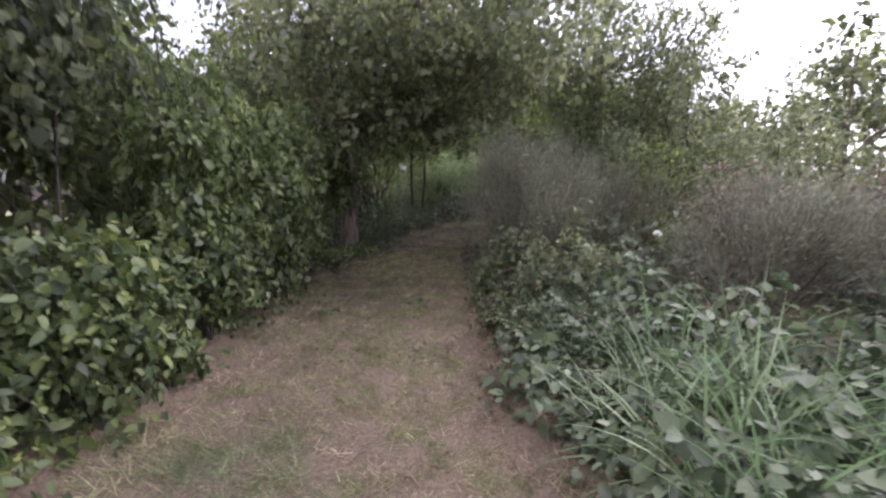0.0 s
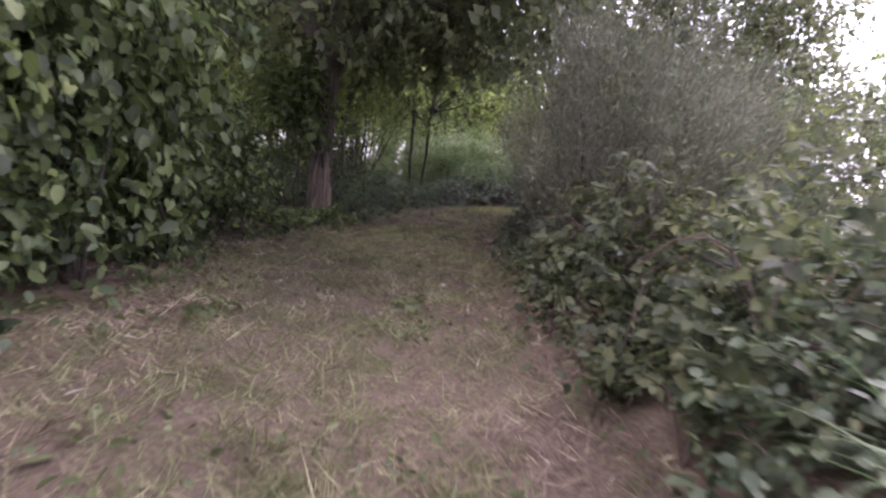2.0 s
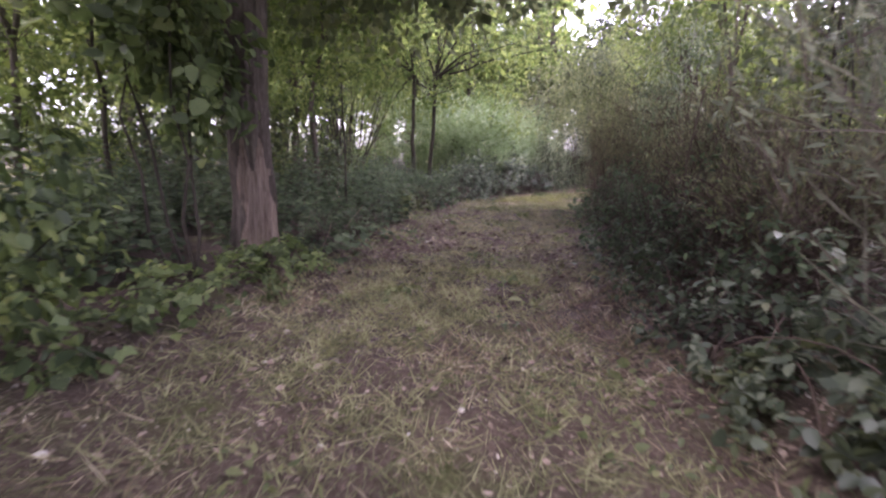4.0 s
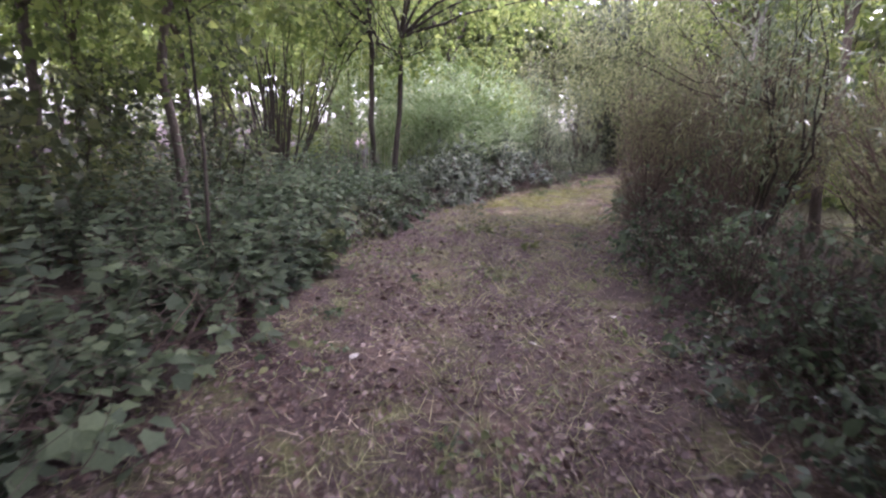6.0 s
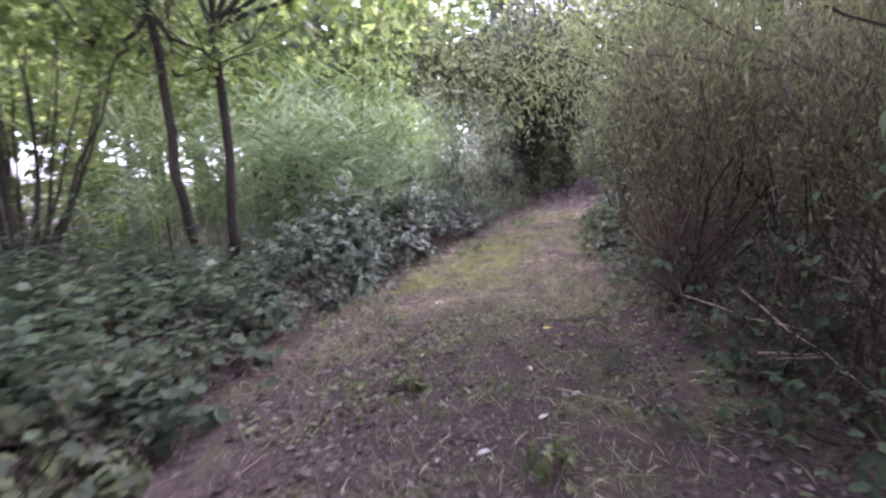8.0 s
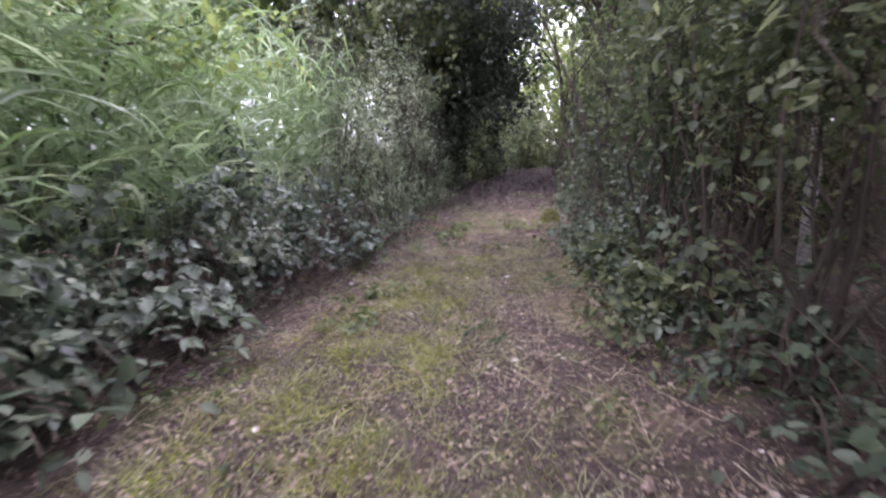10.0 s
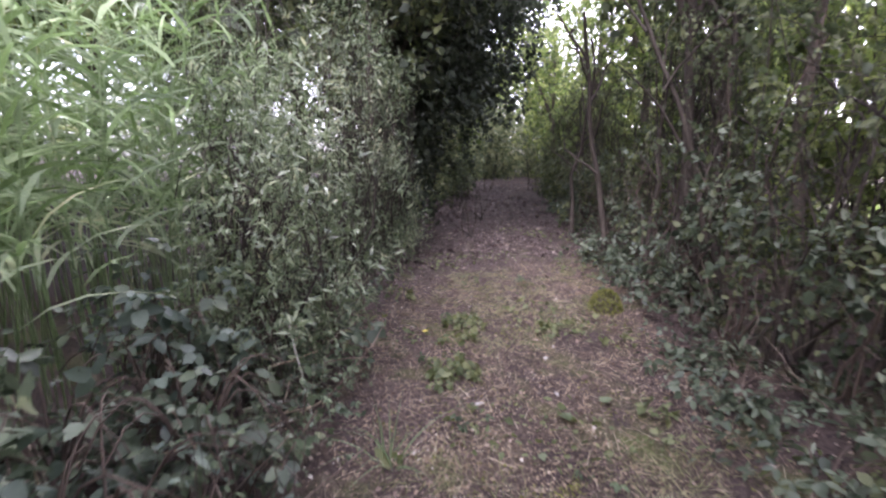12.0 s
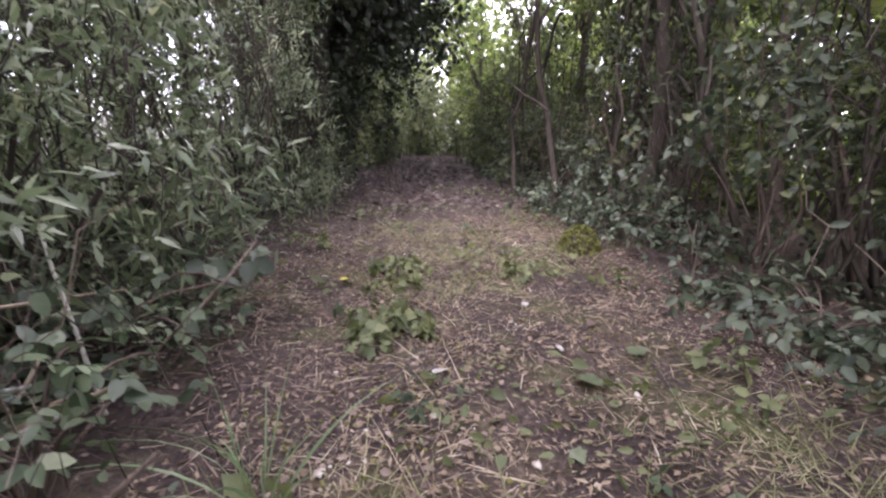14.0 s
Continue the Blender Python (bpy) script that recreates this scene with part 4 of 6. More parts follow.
def tangle(x, y, n, h, label, spread=0.3):
    """Dead stalks and canes lying and leaning over one another."""
    tw = thing("dead_brush", x, y, label, "brushwood", "dead brush")
    a = rng.uniform(0, 2 * np.pi, n)
    s0 = np.stack([x + spread * rng.normal(0, 1, n), y + spread * rng.normal(0, 1, n), 0 * a], 1)
    s0[:, 2] = height(s0[:, 0], s0[:, 1]) + 0.02 + 0.6 * h * rng.random(n) ** 2
    e0 = s0 + np.stack([np.cos(a) * 0.3, np.sin(a) * 0.3, rng.uniform(-0.1, 1.0, n) * h], 1) * rng.uniform(0.5, 1.4, n)[:, None]
    tagged(part("twigwork", twigs_mesh("twigwork", s0, e0, 0.003, M_CANE, 4, 0.1), tw), kind="stuff")
    for c in range(5):
        q = s0[c] * np.array((1, 1, 0)) + np.array((0, 0, float(height(s0[c, 0], s0[c, 1]))))
        if outside(q[0], q[1]) > 0.15:
            stem("stalk", bent(q, q + np.array((rng.normal(0, 0.25), rng.normal(0, 0.25), h * rng.uniform(0.6, 1.3))), 6, 0.05), 0.006, 0.003, M_BARE if c % 2 else M_CANE, tw, 5)
    return tw


for i, y in enumerate(np.arange(11.3, 18.8, 0.75)):
    tangle(float(xl(y)) - 0.35 - 0.12 * math.sin(i * 2.2), y, 170, 0.34, "brown dead stalks leaning at the foot of nettles")


def sapling(name, x, y, h, r0, lean, label, n=700, material=None, bark=None, low=0.55):
    """A thin young tree."""
    ob = thing(name, x, y, label, "tree", "saplings")
    z0 = ob.location.z
    tip = np.array((x + lean[0], y + lean[1], z0 + h))
    pts = bent((x, y, z0 - 0.04), tip, 8, 0.035)
    bole = stem("trunk", pts, r0, r0 * 0.3, bark or M_STEM, ob, 7)
    lob = []
    for i in range(6):
        f = low + (1 - low) * (i + 0.5) / 6
        p = pts[min(7, int(f * 7.5))]
        q = p + np.array((math.cos(i * 2.4), math.sin(i * 2.4), 0.15)) * rng.uniform(0.4, 0.9)
        stem("branch", bent(p, q + np.array((0, 0, 0.25)), 5, 0.1), r0 * 0.35, 0.004, bark or M_STEM, bole, 5)
        lob.append((*q, 0.75, 0.75, 0.5))
    part("crown", foliage("crown", lob, n, 0.07, SIMPLE, material or M_LIGHT, gap=-0.3, inner=0.8, reach=0.3), ob)
    return ob


# two slim trees side by side, forked above head height
tw = tree("slim_tree", -1.05, 19.35, 0.058, 2.95, 8, [(1.5, -0.2, 3.75, 1.2, 1.0, 0.5), (0.4, 0.6, 4.6, 1.3, 1.2, 0.8), (-0.6, -0.3, 4.2, 1.0, 1.0, 0.6), (2.4, 0.3, 3.9, 0.9, 0.8, 0.45), (3.2, -0.4, 3.6, 0.8, 0.7, 0.4), (0.9, -1.2, 4.9, 1.3, 1.2, 0.7), (0.6, -0.4, 5.7, 1.4, 1.3, 0.8), (2.1, 0.2, 5.2, 1.3, 1.2, 0.7), (0.55, -0.2, 2.75, 0.55, 0.5, 0.2), (-0.35, 0.1, 2.45, 0.45, 0.4, 0.18)], 10400, 0.10, SIMPLE, M_LIGHT, "slim dark-stemmed tree with a forked crown", bark=M_STEM, lean=(0.12, 0.05), group="slim trees", twigs=70)
tree("slim_tree", -1.35, 19.25, 0.058, 3.1, 7, [(-0.9, 0.1, 3.8, 1.1, 1.0, 0.5), (0.0, -0.4, 4.7, 1.1, 1.1, 0.7), (-1.6, 0.4, 4.3, 1.0, 1.0, 0.6), (-1.9, -0.6, 3.6, 1.0, 0.9, 0.5), (-0.4, -1.4, 4.6, 1.2, 1.1, 0.7), (-0.7, -0.1, 2.7, 0.55, 0.5, 0.2), (0.4, 0.2, 2.5, 0.4, 0.4, 0.18)], 7900, 0.10, SIMPLE, M_LIGHT, "slim dark-stemmed tree with a forked crown", bark=M_STEM, lean=(-0.16, 0.0), group="slim trees", twigs=60)

for x, y, lx in [(-4.3, 14.6, 0.9), (-5.6, 17.0, 0.7), (-3.9, 16.6, 0.8), (-6.8, 13.4, 0.7), (-2.9, 21.6, 0.6), (-7.4, 15.8, 0.8)]:
    tree("young_tree", x, y, 0.055, 2.3, 5, [(lx, 0.2, 3.7, 1.3, 1.3, 0.7), (-0.6, 0.5, 3.4, 1.2, 1.2, 0.7), (0.2, -0.7, 4.4, 1.3, 1.3, 0.8), (lx + 0.9, -0.3, 4.4, 1.0, 1.1, 0.6), (0.1, 0.1, 2.3, 0.9, 0.9, 0.6)], 9400, 0.094, SIMPLE, M_LIGHT, "young tree with a light green crown over nettles", group="young trees", lean=(0.1, 0.1), gap=-0.2, twigs=60)

# Added tree: its crown stays out of view and darkens the nettles below.
tree("young_tree", -2.7, 14.3, 0.045, 2.6, 4, [(0.7, 0.2, 3.4, 1.1, 1.2, 0.45), (0.4, -0.8, 3.5, 1.0, 1.0, 0.45), (1.0, 1.2, 3.5, 1.0, 1.0, 0.45), (1.5, 0.3, 3.7, 0.8, 1.0, 0.4)], 6500, 0.09, SIMPLE, M_LIGHT, "young tree with a light green crown over nettles", group="young trees", lean=(0.1, 0.1), gap=-0.3, twigs=50)

# many-stemmed willow stool
SX, SY = -3.35, 19.3
wil = thing("willow_stool", SX, SY, "many-stemmed coppiced willow stool with fanned thin stems", "tree")
for i in range(32):
    a = i * 2.39
    sp = 0.25 + 1.25 * (i % 5) / 4
    stem("stem", bent((SX + 0.14 * math.cos(a), SY + 0.14 * math.sin(a), 0.05), (SX + sp * math.cos(a), SY + sp * math.sin(a), 2.6 + 0.9 * rng.random()), 7, 0.04), 0.028, 0.008, M_STEM, wil, 6)
part("crown", foliage("crown", [(SX + 1.0 * math.cos(a), SY + 1.0 * math.sin(a), 3.3, 0.8, 0.8, 0.5) for a in (0, 1.3, 2.5, 3.8, 5.0)], 4500, 0.10, SIMPLE, M_LIGHT, gap=-0.1, inner=0.8), wil)

for x, y, h, r0, lean in [(-2.0, 13.3, 3.4, 0.016, (-0.25, 0.1)), (-4.8, 19.4, 4.2, 0.03, (0.05, 0.1)), (-5.6, 17.6, 4.0, 0.035, (0.2, 0.3)), (-6.3, 15.6, 4.4, 0.04, (-0.2, 0.2)), (-5.2, 13.2, 4.2, 0.035, (0.1, -0.2)), (-7.0, 18.6, 4.6, 0.05, (0.2, 0.0)), (-6.4, 21.0, 4.4, 0.04, (0.0, 0.2)), (0.3, 21.2, 3.4, 0.03, (0.7, 0.1)), (-2.4, 21.6, 4.2, 0.04, (0.2, 0.0)), (-5.0, 22.6, 4.6, 0.05, (-0.1, 0.1))]:
    sapling("sapling", x, y, h, r0, lean, "thin young tree with sparse light green leaves", 3000)

for x, y, h, r in [(-7.6, 14.6, 3.6, 1.4), (-8.2, 17.6, 2.2, 1.3), (-6.0, 11.4, 4.2, 1.6), (-8.4, 11.0, 4.6, 1.8), (-3.4, 23.4, 2.6, 1.4), (-1.2, 24.4, 2.2, 1.4), (-6.8, 24.2, 3.6, 1.8), (0.4, 26.4, 2.4, 1.4), (-8.8, 22.4, 3.2, 1.7), (-5.2, 26.0, 3.4, 1.6)]:
    shrub("light_shrub", x, y, r, h, 4200, 0.115, SIMPLE, M_LIGHT, "light green leafy shrub at the edge of a bright meadow", "shrub", "meadow-edge shrubs", stems=6, low=0.12, gap=-0.12, reach=0.3)
for x, y, h, r in [(-6.2, 10.2, 4.0, 1.3), (-6.4, 8.2, 4.6, 1.7)]:
    shrub("dark_shrub", x, y, r, h, 6500, 0.115, SIMPLE, M_OAK, "tall dark leafy shrub behind the large trunk", "shrub", "dark shrubs", stems=7, low=0.1, gap=-0.12, reach=0.3)

for x, y, h, r in [(-3.6, 13.6, 2.2, 0.8), (-4.4, 15.6, 2.4, 0.9), (-5.4, 14.4, 2.8, 1.0), (-0.2, 21.0, 2.2, 0.8)]:
    shrub("green_shrub", x, y, r, h, 2600, 0.09, SIMPLE, M_OAK, "bushy green shrub standing in nettles", "shrub", "nettle-bed shrubs", stems=6, low=0.15, gap=-0.1, reach=0.3)

for x, y, h, r in [(-2.9, 15.6, 2.6, 0.75)]:
    shrub("dark_shrub", x, y, r, h, 3000, 0.075, SIMPLE, M_THICKET, "dark bushy shrub with thin stems standing in nettles", "shrub", "nettle-bed dark shrubs", stems=9, low=0.22, gap=-0.12, twigs=70, reach=0.3)

# ---- second stretch: brown brushy hedge on the other side ----
for x, y, r, h in [(2.1, 10.1, 0.85, 1.3), (2.6, 11.9, 0.8, 1.9), (3.5, 15.2, 0.9, 2.3), (2.8, 16.4, 0.75, 2.75), (3.9, 16.3, 1.1, 2.6), (4.7, 17.8, 1.2, 2.6), (4.6, 14.0, 1.2, 2.4)]:
    broom(x, y, r, h, 3700, "brown brushy hedge shrub of fine twigs with olive tips", "brushy hedge", M_BROWN_BRUSH, 4, M_BRUSH_LEAF)
for i, y in enumerate(np.arange(10.0, 18.2, 0.8)):
    x = float(xr(y)) + 0.5 + 0.2 * math.sin(i * 2.1)
    bramble("bramble", x, y, 0.55, 0.36 + 0.16 * math.sin(i * 1.7), 300, 0.066, M_NETTLE, "sparse grey-green brambles under a brown hedge", "hedge-foot brambles", OVAL, 8)
for i, y in enumerate(np.arange(9.6, 18.4, 1.1)):
    x = float(xr(y)) + 0.75
    tw = thing("dead_brush", x, y, "tangle of bare brown twigs under the hedge", "brushwood", "dead brush")
    a = rng.uniform(0, 2 * np.pi, 240)
    s0 = np.stack([x + 0.55 * rng.normal(0, 0.6, 240), y + 0.6 * rng.normal(0, 0.7, 240), 0 * a], 1)
    s0[:, 2] = height(s0[:, 0], s0[:, 1]) + 0.02 + 0.35 * rng.random(240) ** 2
    e0 = s0 + np.stack([np.cos(a) * 0.35, np.sin(a) * 0.35, rng.uniform(-0.05, 0.55, 240)], 1) * rng.uniform(0.5, 1.5, 240)[:, None]
    tagged(part("twigwork", twigs_mesh("twigwork", s0, e0, 0.0035, M_CANE, 4, 0.1), tw), kind="stuff")
    for c in range(5):
        q = s0[c] * np.array((1, 1, 0)) + np.array((0, 0, 0.05))
        if outside(q[0], q[1]) > 0.3:
            stem("branch", bent(q, q + np.array((rng.normal(0, 0.2), rng.normal(0, 0.2), rng.uniform(0.4, 0.9))), 6, 0.08), 0.007, 0.003, M_CANE, tw, 5)
for x, y, mt in [(4.8, 15.4, M_LIGHT)]:
    shrub("hedge_shrub", x + 0.6, y, 1.1, 3.5, 3200, 0.10, SIMPLE, mt, "tall green hedge shrub among brown brushwood", "shrub", "hedge shrubs behind", stems=6, low=0.25, gap=-0.2)
for x, y, lx in [(4.8, 15.6, -0.9), (5.2, 17.6, -1.1)]:
    tree("young_tree", x, y, 0.06, 2.6, 5, [(lx, 0.2, 4.1, 1.2, 1.3, 0.7), (0.3, 0.4, 3.9, 1.1, 1.1, 0.8), (0.0, -0.6, 4.9, 1.2, 1.2, 0.8), (lx * 1.5, -0.3, 4.8, 0.9, 1.0, 0.6)], 4200, 0.11, SIMPLE, M_LIGHT, "young tree with a light green crown over the hedge", group="young trees", lean=(0.1 * lx, 0.1), gap=-0.2, twigs=60)
for i, y in enumerate(np.arange(10.4, 17.6, 0.9)):
    shrub("scrambling_bramble", float(xr(y)) + 0.85 + 0.15 * math.sin(i * 2.4), y, 0.6, 0.95 + 0.3 * math.sin(i * 1.7), 760, 0.046, OVAL, M_NETTLE, "bramble scrambling over dead hedge brush", "bramble", "scrambling brambles", stems=6, gap=0.0, twigs=60, stem_material=M_CANE)
for x, y, r, h in [(3.0, 11.0, 0.8, 2.9), (3.1, 14.4, 0.7, 3.3), (3.4, 9.4, 0.8, 2.8), (3.0, 12.6, 0.7, 2.9)]:
    shrub("willow_bush", x, y, r, h, 3600, 0.085, NARROW, M_WILLOW, "pale willow bush with hanging narrow leaves behind the hedge", "shrub", "hedge willows", stems=6, low=0.4, droop=0.8, gap=-0.1, twigs=60, reach=0.3)
for x, y, r, h in [(3.9, 12.4, 1.0, 2.7), (4.3, 10.0, 1.0, 2.5), (5.0, 13.6, 1.1, 2.8)]:
    shrub("light_shrub", x, y, r, h, 4200, 0.10, SIMPLE, M_LIGHT, "light green leafy shrub behind the hedge", "shrub", "hedge light shrubs", stems=5, low=0.1, gap=-0.3, twigs=40, reach=0.3)
for i, y in enumerate(np.arange(9.2, 14.4, 0.7)):
    shrub("scrambling_bramble", float(xr(y)) + 0.72 + 0.15 * math.sin(i * 1.4), y, 0.55, 0.75 + 0.18 * math.sin(i * 2.9), 800, 0.048, OVAL, M_NETTLE, "dark bramble scrambling through hedge brush", "bramble", "scrambling brambles", stems=5, gap=-0.1, twigs=50, stem_material=M_CANE)
for x, y, r, h, low in [(2.9, 16.1, 1.15, 2.9, 0.66), (2.2, 17.0, 0.95, 2.8, 0.70), (3.6, 17.2, 1.1, 3.2, 0.6), (2.6, 15.2, 0.9, 3.0, 0.72)]:
    shrub("overhanging_shrub", x + 1.1, y, 0.5, 2.4, 700, 0.05, OVAL, M_BRUSH_LEAF, "thin upright shrub carrying sprays out over the path", "shrub", "overhanging shrubs", stems=6, low=0.5, gap=-0.2, twigs=40)
    Q = [(x - 0.4 * k * 0.6, y + 0.35 * math.sin(k * 2.1), h * (low + (1 - low) * (k % 3) / 2), r * 0.55, r * 0.6, 0.28) for k in range(5)]
    spray = thing("hanging_spray", x, y, "soft olive-green leafy spray arching out over the path", "foliage", "hanging sprays", z=h * low)
    for q in Q:
        stem("branch", bent((x + 1.1, y, 1.7), q[:3], 7, 0.05), 0.010, 0.004, M_STEM, spray, 5)
    part("foliage", foliage("foliage", Q, 3600, 0.06, NARROW, M_SPRAY, droop=0.5, gap=-0.3, inner=0.8, reach=0.3, cut=False), spray)
for x, y, h in [(5.9, 19.1, 5.2), (4.49, 17.07, 5.0)]:
    sapling("birch", x, y, h, 0.055, (0.25, 0.1), "white-barked birch above the hedge", 2200, M_LIGHT, M_BIRCH, 0.45)


# ---- third stretch: reed bed ----
def reed(h, n_leaf=9):
    """One reed: a cane with long arching blades on both sides, as one mesh at the origin."""
    top = np.array((rng.normal(0, 0.14), rng.normal(0, 0.14), h))
    t = np.linspace(0, 1, 6)[:, None]
    pts = top * t * np.array([1, 1, 1]) * np.hstack([t, t, np.ones_like(t)])
    V, F = tubes(pts[None], np.linspace(0.0055, 0.002, 6)[None], 4)
    f = np.linspace(0.36, 0.97, n_leaf)
    B = np.stack([np.interp(f, t[:, 0], pts[:, c]) for c in range(3)], 1)
    a = np.arange(n_leaf) * 2.6 + rng.uniform(0, 6)
    D = unit(np.stack([np.cos(a), np.sin(a), rng.uniform(0.7, 1.8, n_leaf)], 1))
    V2, F2 = blades(B, D, 0.52 * rng.uniform(0.7, 1.25, n_leaf), rng.uniform(0.3, 0.9, n_leaf), 0.0145 * rng.uniform(0.7, 1.3, n_leaf), 5)
    return mesh_of("reed", np.concatenate([V, V2]), np.concatenate([F, F2 + len(V)]), M_REED)


REEDS = [reed(h) for h in (1.9, 2.2, 2.5, 2.8, 1.7, 2.4, 2.0, 2.65)]
bed = thing("reed_bed", 1.2, 21.4, "bed of tall pale green reeds with arching blades", "reeds")
spots, tries = [], 0
while len(spots) < 780 and tries < 20000:
    tries += 1
    y = rng.uniform(18.8, 26.0)
    off = 0.62 + 3.4 * rng.random() ** 1.3
    x = float(xl(y)) - off / 0.78
    if (y < 20.0 and x < 0.2) or off < 0.95 or (y > 21.2 and off < 1.15) or (y > 21.9 and off < 1.3):
        continue
    spots.append((x, y, off))
spots.sort(key=lambda s: s[2])
for i, (x, y, off) in enumerate(spots[:300]):
    ob = part("reed", REEDS[i % 8], bed)
    m = Matrix.Translation((x, y, float(height(x, y)) - 0.02)) @ Euler((rng.normal(0, 0.07), rng.normal(0, 0.07), rng.uniform(0, 6.28))).to_matrix().to_4x4()
    ob.matrix_basis = m
VV, FF, c = [], [], 0
for i, (x, y, off) in enumerate(spots[300:]):
    me = REEDS[i % 8]
    v = np.empty(len(me.vertices) * 3, np.float32)
    me.vertices.foreach_get("co", v)
    f = np.empty(len(me.loops), np.int32)
    me.loops.foreach_get("vertex_index", f)
    a = rng.uniform(0, 6.28)
    v = v.reshape(-1, 3) @ np.array([[math.cos(a), math.sin(a), 0], [-math.sin(a), math.cos(a), 0], [0, 0, 1.05]]) + np.array((x, y, float(height(x, y)) - 0.02))
    VV.append(v)
    FF.append(f.reshape(-1, 4) + c)
    c += len(v)
tagged(part("reeds_behind", mesh_of("reeds_behind", np.concatenate(VV), np.concatenate(FF), M_REED), bed), kind="stuff")

for i, y in enumerate(np.arange(18.6, 21.5, 0.55)):
    x = float(xl(y)) - 1.12 + 0.14 * math.sin(i * 2.3)
    bramble("bramble", x, y, 0.6, 1.05 + 0.2 * math.sin(i * 1.9), 1300, 0.07, M_BRAMBLE, "bramble with pale-backed leaves before the reeds", "reed-side brambles", (OVAL, LOBED)[i % 2], 9, low=0.42)
for i, (x, y, r, h) in enumerate([(3.05, 23.0, 0.55, 1.8), (3.4, 23.6, 0.7, 2.1), (3.95, 24.4, 0.9, 2.9), (4.6, 25.5, 0.95, 3.3), (3.1, 24.9, 1.05, 3.7), (5.3, 26.7, 0.95, 3.4), (3.7, 25.9, 1.0, 3.9), (5.05, 25.75, 0.7, 2.7), (5.7, 26.4, 0.7, 2.6)]):
    if i % 2:
        shrub("willow_shrub", x, y, r, h, 7000, 0.08, NARROW, M_WILLOW, "grey-green willow shrub with narrow leaves", "shrub", "willow shrubs", stems=9, droop=0.2, gap=-0.1, twigs=140)
    else:
        shrub("sallow_shrub", x, y, r, h, 7000, 0.062, NARROW, M_WILLOW, "grey-green sallow shrub with small pointed leaves", "shrub", "willow shrubs", stems=9, droop=0.25, gap=-0.05, twigs=160)
for x, y, r, h in [(2.9, 22.9, 0.4, 0.9), (3.6, 23.2, 0.45, 1.0)]:
    bramble("bramble", x, y, r, h, 300, 0.07, M_BRAMBLE, "bramble shoots in front of willow scrub", "reed-side brambles", BROAD, 10)

for x, y, r, h, n in [(2.45, 22.35, 0.34, 0.75, 150), (2.35, 21.7, 0.5, 0.85, 460), (1.95, 21.25, 0.45, 0.85, 380), (2.6, 22.6, 0.45, 1.1, 420)]:
    bramble("bramble", x, y, r, h, n, 0.068, M_PALE_BLUE, "bramble with large pale blue-green leaves before the willows", "pale-leaved brambles", SERRATE, 6)
for x, y, r, h, n in [(2.15, 22.2, 0.48, 0.9, 560), (1.8, 21.75, 0.48, 0.95, 600), (2.45, 22.7, 0.4, 0.9, 420), (1.5, 20.7, 0.42, 0.9, 560), (1.85, 21.15, 0.42, 0.85, 560), (1.1, 20.3, 0.45, 0.9, 520), (2.62, 22.05, 0.45, 0.85, 300), (2.2, 21.6, 0.5, 0.9, 420), (3.0, 22.85, 0.35, 0.7, 160)]:
    bramble("bramble", x, y, r, h, n, 0.06, M_BRAMBLE, "bramble shoots over dead stalks at the path's edge", "reed-side brambles", BROAD, 12, low=0.6)

for x, y in [(2.9, 21.85), (2.7, 21.5), (2.85, 22.35), (2.5, 21.6), (3.1, 22.75), (2.15, 21.0), (1.65, 20.4), (1.2, 19.7), (0.75, 19.1), (1.9, 20.7)]:
    tw = thing("dead_brush", x, y, "tangle of dead stalks and canes at the path's edge", "brushwood", "dead brush")
    a = rng.uniform(0, 2 * np.pi, 120)
    s0 = np.stack([x + 0.28 * rng.normal(0, 1, 120), y + 0.3 * rng.normal(0, 1, 120), 0 * a], 1)
    s0[:, 2] = height(s0[:, 0], s0[:, 1]) + 0.02 + 0.3 * rng.random(120) ** 2
    e0 = s0 + np.stack([np.cos(a) * 0.3, np.sin(a) * 0.3, rng.uniform(-0.1, 0.5, 120)], 1) * rng.uniform(0.5, 1.4, 120)[:, None]
    tagged(part("twigwork", twigs_mesh("twigwork", s0, e0, 0.0022, M_CANE, 4, 0.1), tw), kind="stuff")
    for c in range(6):
        q = s0[c] * np.array((1, 1, 0)) + np.array((0, 0, 0.04))
        if outside(q[0], q[1]) > 0.3:
            stem("stalk", bent(q, q + np.array((rng.normal(0, 0.25), rng.normal(0, 0.25), rng.uniform(0.2, 0.6))), 6, 0.05), 0.006, 0.003, M_BARE, tw, 5)
for i, y in enumerate(np.arange(18.9, 21.3, 0.5)):
    tangle(float(xl(y)) - 0.42 - 0.1 * math.sin(i * 2.2), y, 170, 0.26, "dead stalks and canes at the foot of brambles", 0.26)
for x, y, r, h, n in [(3.05, 22.15, 0.34, 0.42, 420), (3.25, 22.7, 0.36, 0.5, 460), (2.75, 21.9, 0.36, 0.5, 460), (2.55, 21.5, 0.34, 0.5, 380), (3.5, 23.1, 0.36, 0.55, 460)]:
    bramble("low_shoots", x, y, r, h, n, 0.042, M_LUSH, "small-leaved green shoots in the dark foot of the scrub", "low shoots", SERRATE, 7, "undergrowth")
tuft(3.42, 21.95, 0.06, 0.4, 26, "small tuft of fresh grass at the path's edge")

